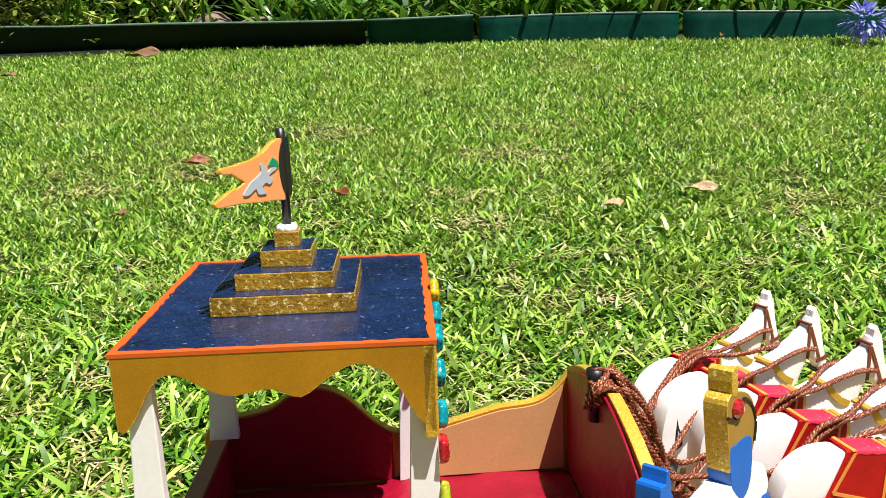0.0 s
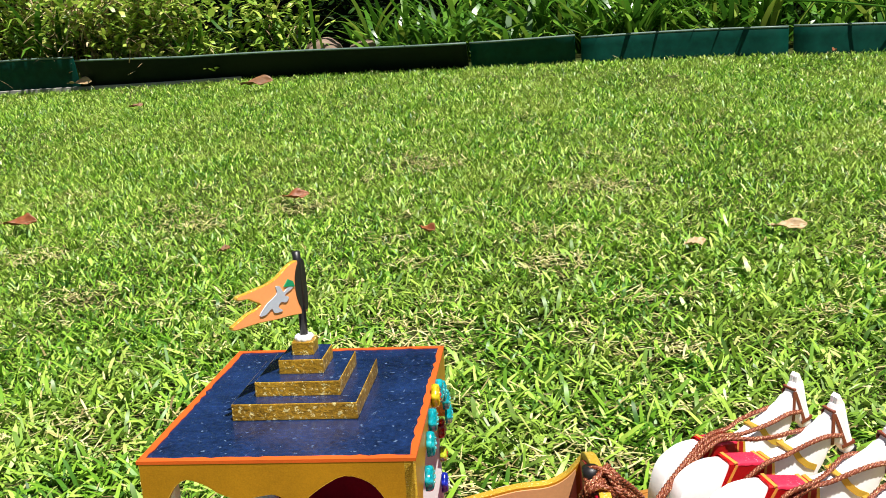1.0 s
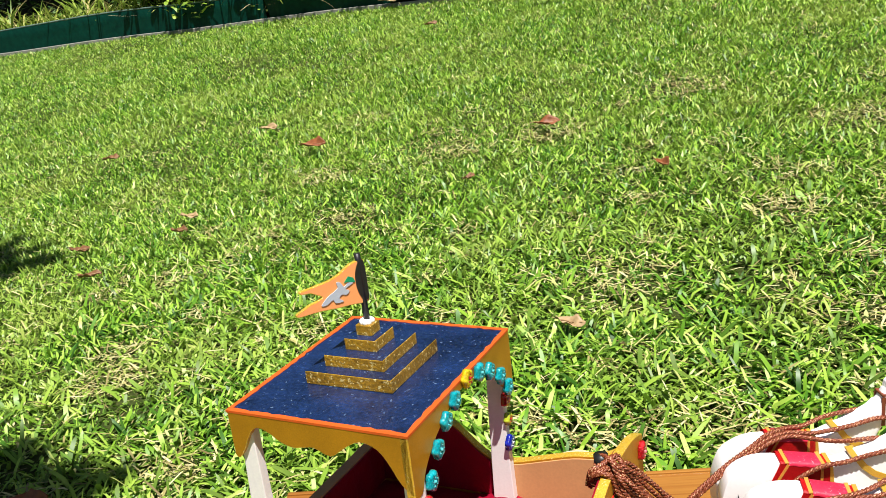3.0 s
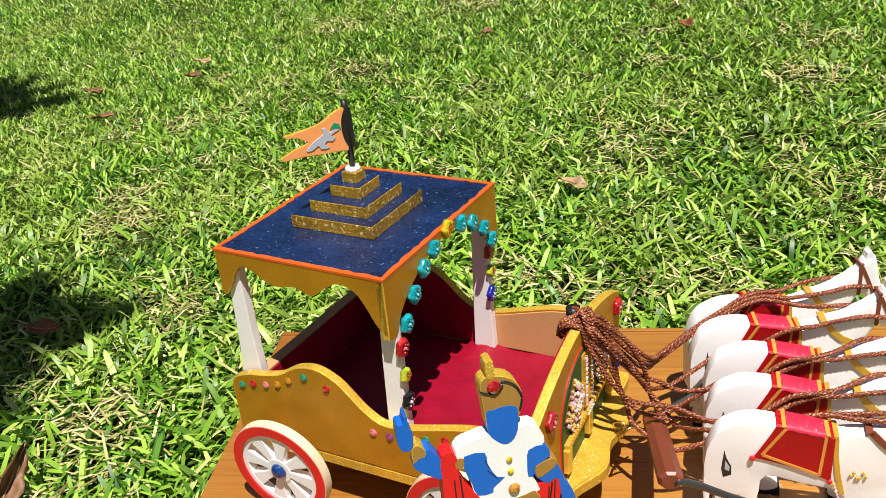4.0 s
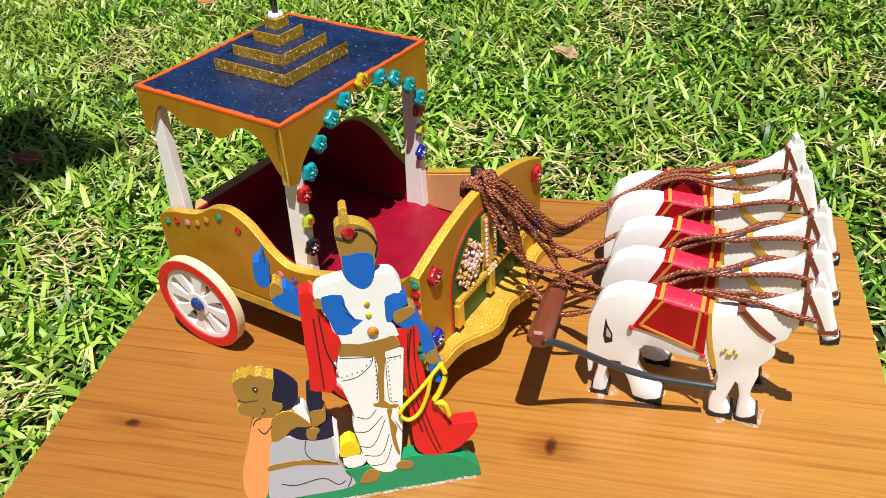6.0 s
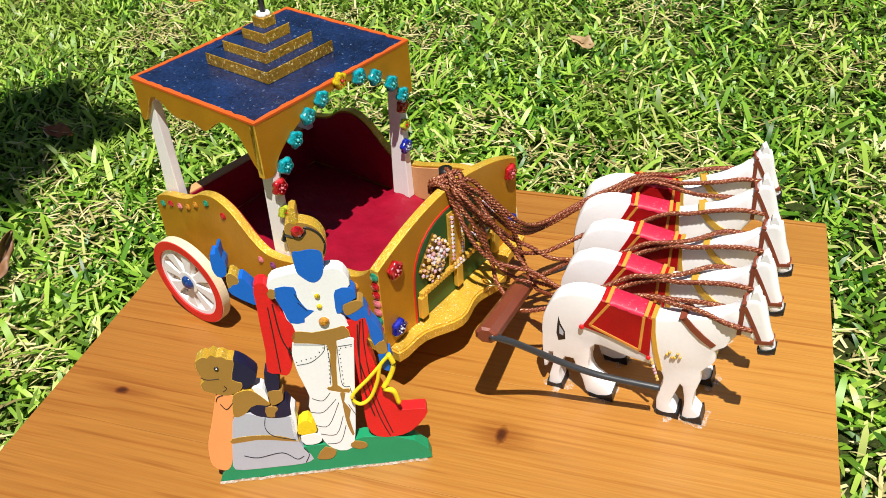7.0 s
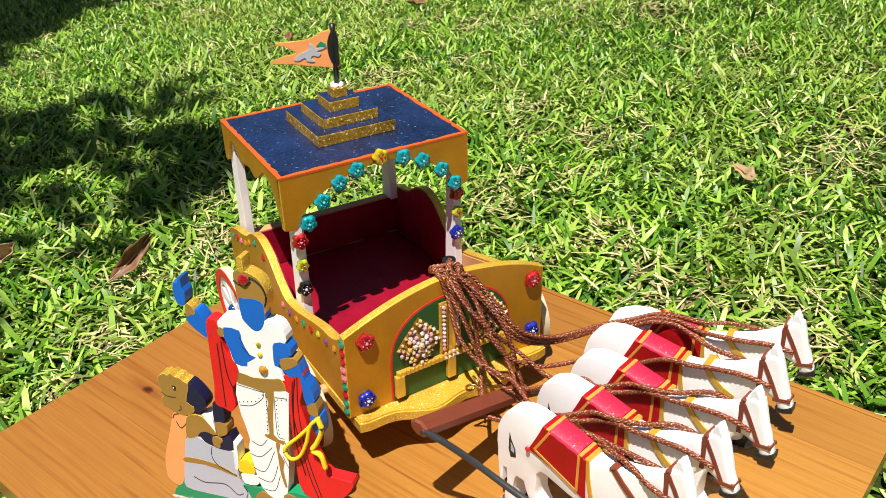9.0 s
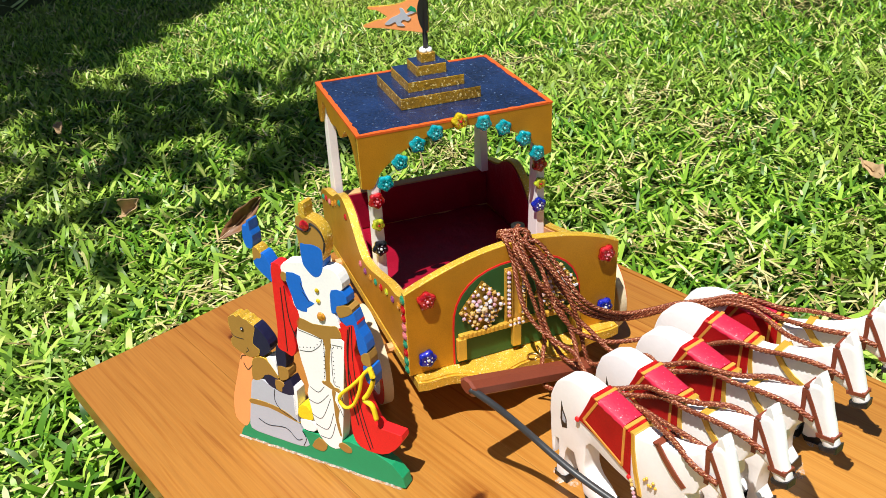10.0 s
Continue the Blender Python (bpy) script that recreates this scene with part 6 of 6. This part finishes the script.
def bush(x, back, rx, tall, count, size, seed, material, label, twigs=0):
    """A loose bush: small leaves scattered round bent twigs."""
    r = np.random.default_rng(seed)
    t = thing("garden_bush", pose(x, float(edge_y(np.array([x]))[0]) + back, BED - 0.02), label, "bush", "bushes in the flower bed")
    hubs = np.c_[r.normal(0, rx, 26), r.normal(0, 0.10, 26), tall * r.uniform(0.15, 1.0, 26)]
    p = hubs[r.integers(0, 26, 2 * count)] + r.normal(0, 1, (2 * count, 3)) * np.array([0.055, 0.05, 0.06])
    count *= 2
    p[:, 2] = np.maximum(p[:, 2], 0.01)
    o = blades("leaves", p, r.uniform(0, 6.283, count), r.uniform(0.6, 1.3, count) * size, r.uniform(0.28, 0.5, count) * size, r.uniform(0.2, 1.5, count), r.uniform(1.0, 2.4, count), 3, material, r.normal(0, 0.6, count))
    o.parent = t
    o["kind"] = "stuff"
    if twigs:
        q = np.c_[r.normal(0, rx, twigs), r.normal(0, 0.09, twigs), tall * r.uniform(0.05, 0.9, twigs)]
        o = blades("dry_twigs", q, r.uniform(0, 6.283, twigs), r.uniform(0.06, 0.20, twigs), r.uniform(0.003, 0.008, twigs), r.uniform(0.2, 1.9, twigs), r.uniform(0.8, 2.6, twigs), 6, TWIG)
        o.parent = t
        o["kind"] = "stuff"


YB, DB = "bush with small yellow-green leaves behind the edging", "straggly bush of dry brown twigs and yellowing leaves"
for j, (x, back, rx, tall, count, size, mat, lab, twigs) in enumerate((
        (-3.40, 0.30, 0.16, 0.50, 900, 0.052, BUSH, YB, 40), (-3.15, 0.22, 0.14, 0.42, 1000, 0.048, BUSH, YB, 60), (-2.92, 0.20, 0.12, 0.44, 900, 0.046, BUSH, YB, 160),
        (-2.68, 0.20, 0.12, 0.40, 420, 0.042, BUSH, DB, 420), (-2.45, 0.16, 0.12, 0.36, 380, 0.044, BUSH, DB, 420), (-2.22, 0.24, 0.11, 0.42, 420, 0.046, BUSH, DB, 260),
        (-1.92, 0.18, 0.10, 0.36, 220, 0.044, BUSH, DB, 460), (-1.70, 0.22, 0.10, 0.34, 520, 0.050, BUSH, YB, 140), (-1.56, 0.16, 0.07, 0.30, 300, 0.046, BUSH, DB, 180), (-1.18, 0.30, 0.06, 0.24, 220, 0.055, BUSH, YB, 30))):
    bush(x, back, rx, tall, count, size, 700 + j, mat, lab, twigs)
for x, dy, tall in ((-2.08, 0.18, 0.5), (-2.00, 0.30, 0.5), (-1.48, 0.15, 0.28)):
    k += 1
    strap_clump(x, float(edge_y(np.array([x]))[0]) + dy, 30, tall, 0.022, 900 + k)


def leaf_mass(name, count, centre, spread, size, seed, material, parent):
    """Many small oval leaves in one part."""
    r = np.random.default_rng(seed)
    p = r.uniform(-1, 1, (count, 3)) * np.array(spread) + np.array(centre)
    o = blades(name, p, r.uniform(0, 6.283, count), r.uniform(0.6, 1.2, count) * size, r.uniform(0.35, 0.6, count) * size, r.uniform(0.3, 1.6, count), r.uniform(0.9, 2.6, count), 3, material, r.normal(0, 0.6, count))
    o.parent = parent
    return o


hedge = thing("hedge", pose(0, 0, 0), "dark dense hedge behind the flower bed, shade painted into its leaves", "hedge")
# near-black backing sheet that paints the shade behind the leaves
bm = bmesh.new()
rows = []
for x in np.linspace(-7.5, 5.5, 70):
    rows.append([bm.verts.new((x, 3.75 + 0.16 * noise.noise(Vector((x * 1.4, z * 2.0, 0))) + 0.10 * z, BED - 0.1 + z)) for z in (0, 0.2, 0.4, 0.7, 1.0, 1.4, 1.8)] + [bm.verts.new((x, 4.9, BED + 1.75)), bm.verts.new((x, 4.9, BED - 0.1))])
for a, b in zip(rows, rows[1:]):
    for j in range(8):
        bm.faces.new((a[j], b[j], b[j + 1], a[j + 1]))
part("inner_growth", bm, paint("hedge_painted_shade", (0.004, 0.006, 0.003), 0.9, 0.0, 0.5, 40, 1.0), hedge, "near-black sheet standing in for shade inside the hedge")
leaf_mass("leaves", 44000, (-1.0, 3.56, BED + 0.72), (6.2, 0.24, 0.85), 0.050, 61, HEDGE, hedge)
# a few brown stones in the bed
for x, y, s in ((-0.96, 3.02, 0.075), (-0.80, 3.05, 0.06), (-1.15, 3.1, 0.05)):
    bm = bmesh.new()
    bmesh.ops.create_icosphere(bm, subdivisions=3, radius=1.0)
    for v in bm.verts:
        v.co *= s * (1 + 0.25 * noise.noise(v.co * 1.6 + Vector((x * 9, 0, 0))))
        v.co.z *= 0.8
    tagged(part("stone", bm, STONE, None, "", pose(x, y, BED + s * 0.35), smooth=True), "brown garden stone in the flower bed", "stone")
# a drooping agapanthus flower over the edging
fl = thing("agapanthus_flower", pose(0, 0, 0), "drooping violet-blue agapanthus flower head hanging over the edging", "flower")
stem = [(0.62, 2.85, 0.36), (0.80, 2.62, 0.345), (1.00, 2.42, 0.305), (1.12, 2.34, 0.265), (1.16, 2.32, 0.250)]
part("stem", tube(smooth_line(stem, 5), 0.0035, 7), AGAP, fl, "long green stem", smooth=True)
r = np.random.default_rng(5)
cnt = 150
dirs = r.normal(0, 1, (cnt, 3))
dirs /= np.linalg.norm(dirs, axis=1)[:, None]
base = np.array([1.19, 2.31, 0.235]) + dirs * np.array([0.045, 0.045, 0.035])
o = blades("petals", base, np.arctan2(dirs[:, 1], dirs[:, 0]), r.uniform(0.020, 0.042, cnt), r.uniform(0.007, 0.013, cnt), np.arccos(np.clip(dirs[:, 2], -1, 1)), np.arccos(np.clip(dirs[:, 2], -1, 1)) + 0.5, 3, PETAL)
o.parent = fl

# ---------------- unseen tree, added to cast the shade on a corner of the lawn ---
tree = thing("tree", pose(0, 0, 0), "unseen tree added to shade a corner of the lawn", "tree")
trunk = [(-2.6, -3.2, -0.1), (-2.55, -3.15, 0.7), (-2.4, -3.0, 1.5), (-2.2, -2.8, 2.3), (-2.1, -2.7, 3.0)]
part("trunk", tube(smooth_line(trunk, 4), 0.13, 12, None, [1.25 - 0.05 * i for i in range(17)]), BARK, tree, smooth=True)
SH = Vector((SUN_TO.x / SUN_TO.z, SUN_TO.y / SUN_TO.z, 1.0))


def bough(points, radius):
    part("bough", tube(smooth_line(points, 4), radius, 8, None, [1 - 0.8 * i / (4 * (len(points) - 1)) for i in range(4 * (len(points) - 1) + 1)]), BARK, tree, smooth=True)


def crown(gx0, gy0, rx, ry, h, count, seed):
    c = Vector((gx0, gy0, -0.04)) + SH * h
    r = np.random.default_rng(seed)
    a, q = r.uniform(0, 6.283, count), np.sqrt(r.uniform(0, 1, count))
    wob = 1 + 0.22 * np.sin(3 * a + seed) + 0.12 * np.sin(7 * a)
    p = np.c_[c.x + rx * q * wob * np.cos(a), c.y + ry * q * wob * np.sin(a), c.z + r.normal(0, 0.10, count)]
    o = blades("crown", p, r.uniform(0, 6.283, count), r.uniform(0.05, 0.10, count), r.uniform(0.03, 0.05, count), r.uniform(0.9, 1.6, count), r.uniform(1.4, 2.2, count), 3, TREE_LEAF)
    o.parent = tree
    return c


# leaf clumps set sunward of the lawn patches they are to darken
c1 = crown(-0.76, -0.20, 0.15, 0.20, 2.3, 62, 1)
c5 = crown(-0.60, -0.01, 0.09, 0.07, 2.3, 30, 5)
c4 = crown(-0.84, -0.50, 0.17, 0.22, 2.3, 110, 4)
c6 = crown(-0.50, -0.36, 0.15, 0.12, 2.3, 24, 6)
c7 = crown(-0.50, -0.13, 0.12, 0.10, 2.3, 18, 8)
c2 = crown(-1.60, -0.46, 0.44, 0.38, 2.5, 1700, 2)
c3 = crown(-1.42, 0.47, 0.20, 0.06, 2.4, 130, 3)
bough([(-2.3, -2.9, 1.9), tuple((Vector((-2.3, -2.9, 1.9)) + c2) / 2), tuple(c2), tuple(c3)], 0.05)
bough([(-2.35, -2.95, 1.7), tuple((Vector((-2.35, -2.95, 1.8)) + c1) / 2), tuple(c1)], 0.045)
bough([tuple((c1 + c2) / 2), tuple(c4)], 0.02)
r = np.random.default_rng(9)
hub = r.normal(0, 1, (26, 3)) * np.array([0.45, 0.45, 0.30]) + np.array([-2.35, -2.85, 3.15])
pts = hub[r.integers(0, 26, 7000)] + r.normal(0, 0.15, (7000, 3))
o = blades("crown", pts, r.uniform(0, 6.283, 7000), r.uniform(0.06, 0.11, 7000), r.uniform(0.03, 0.05, 7000), r.uniform(0.6, 1.6, 7000), r.uniform(1.2, 2.2, 7000), 3, TREE_LEAF)
o.parent = tree
for q in hub[:7]:
    bough([(-2.1, -2.7, 2.75), tuple((Vector(q) + Vector((-2.1, -2.7, 2.7))) / 2 + Vector((0, 0, 0.05))), tuple(q)], 0.03)
for tip in (c5, c6, c7):
    bough([tuple(c1), tuple(tip)], 0.015)
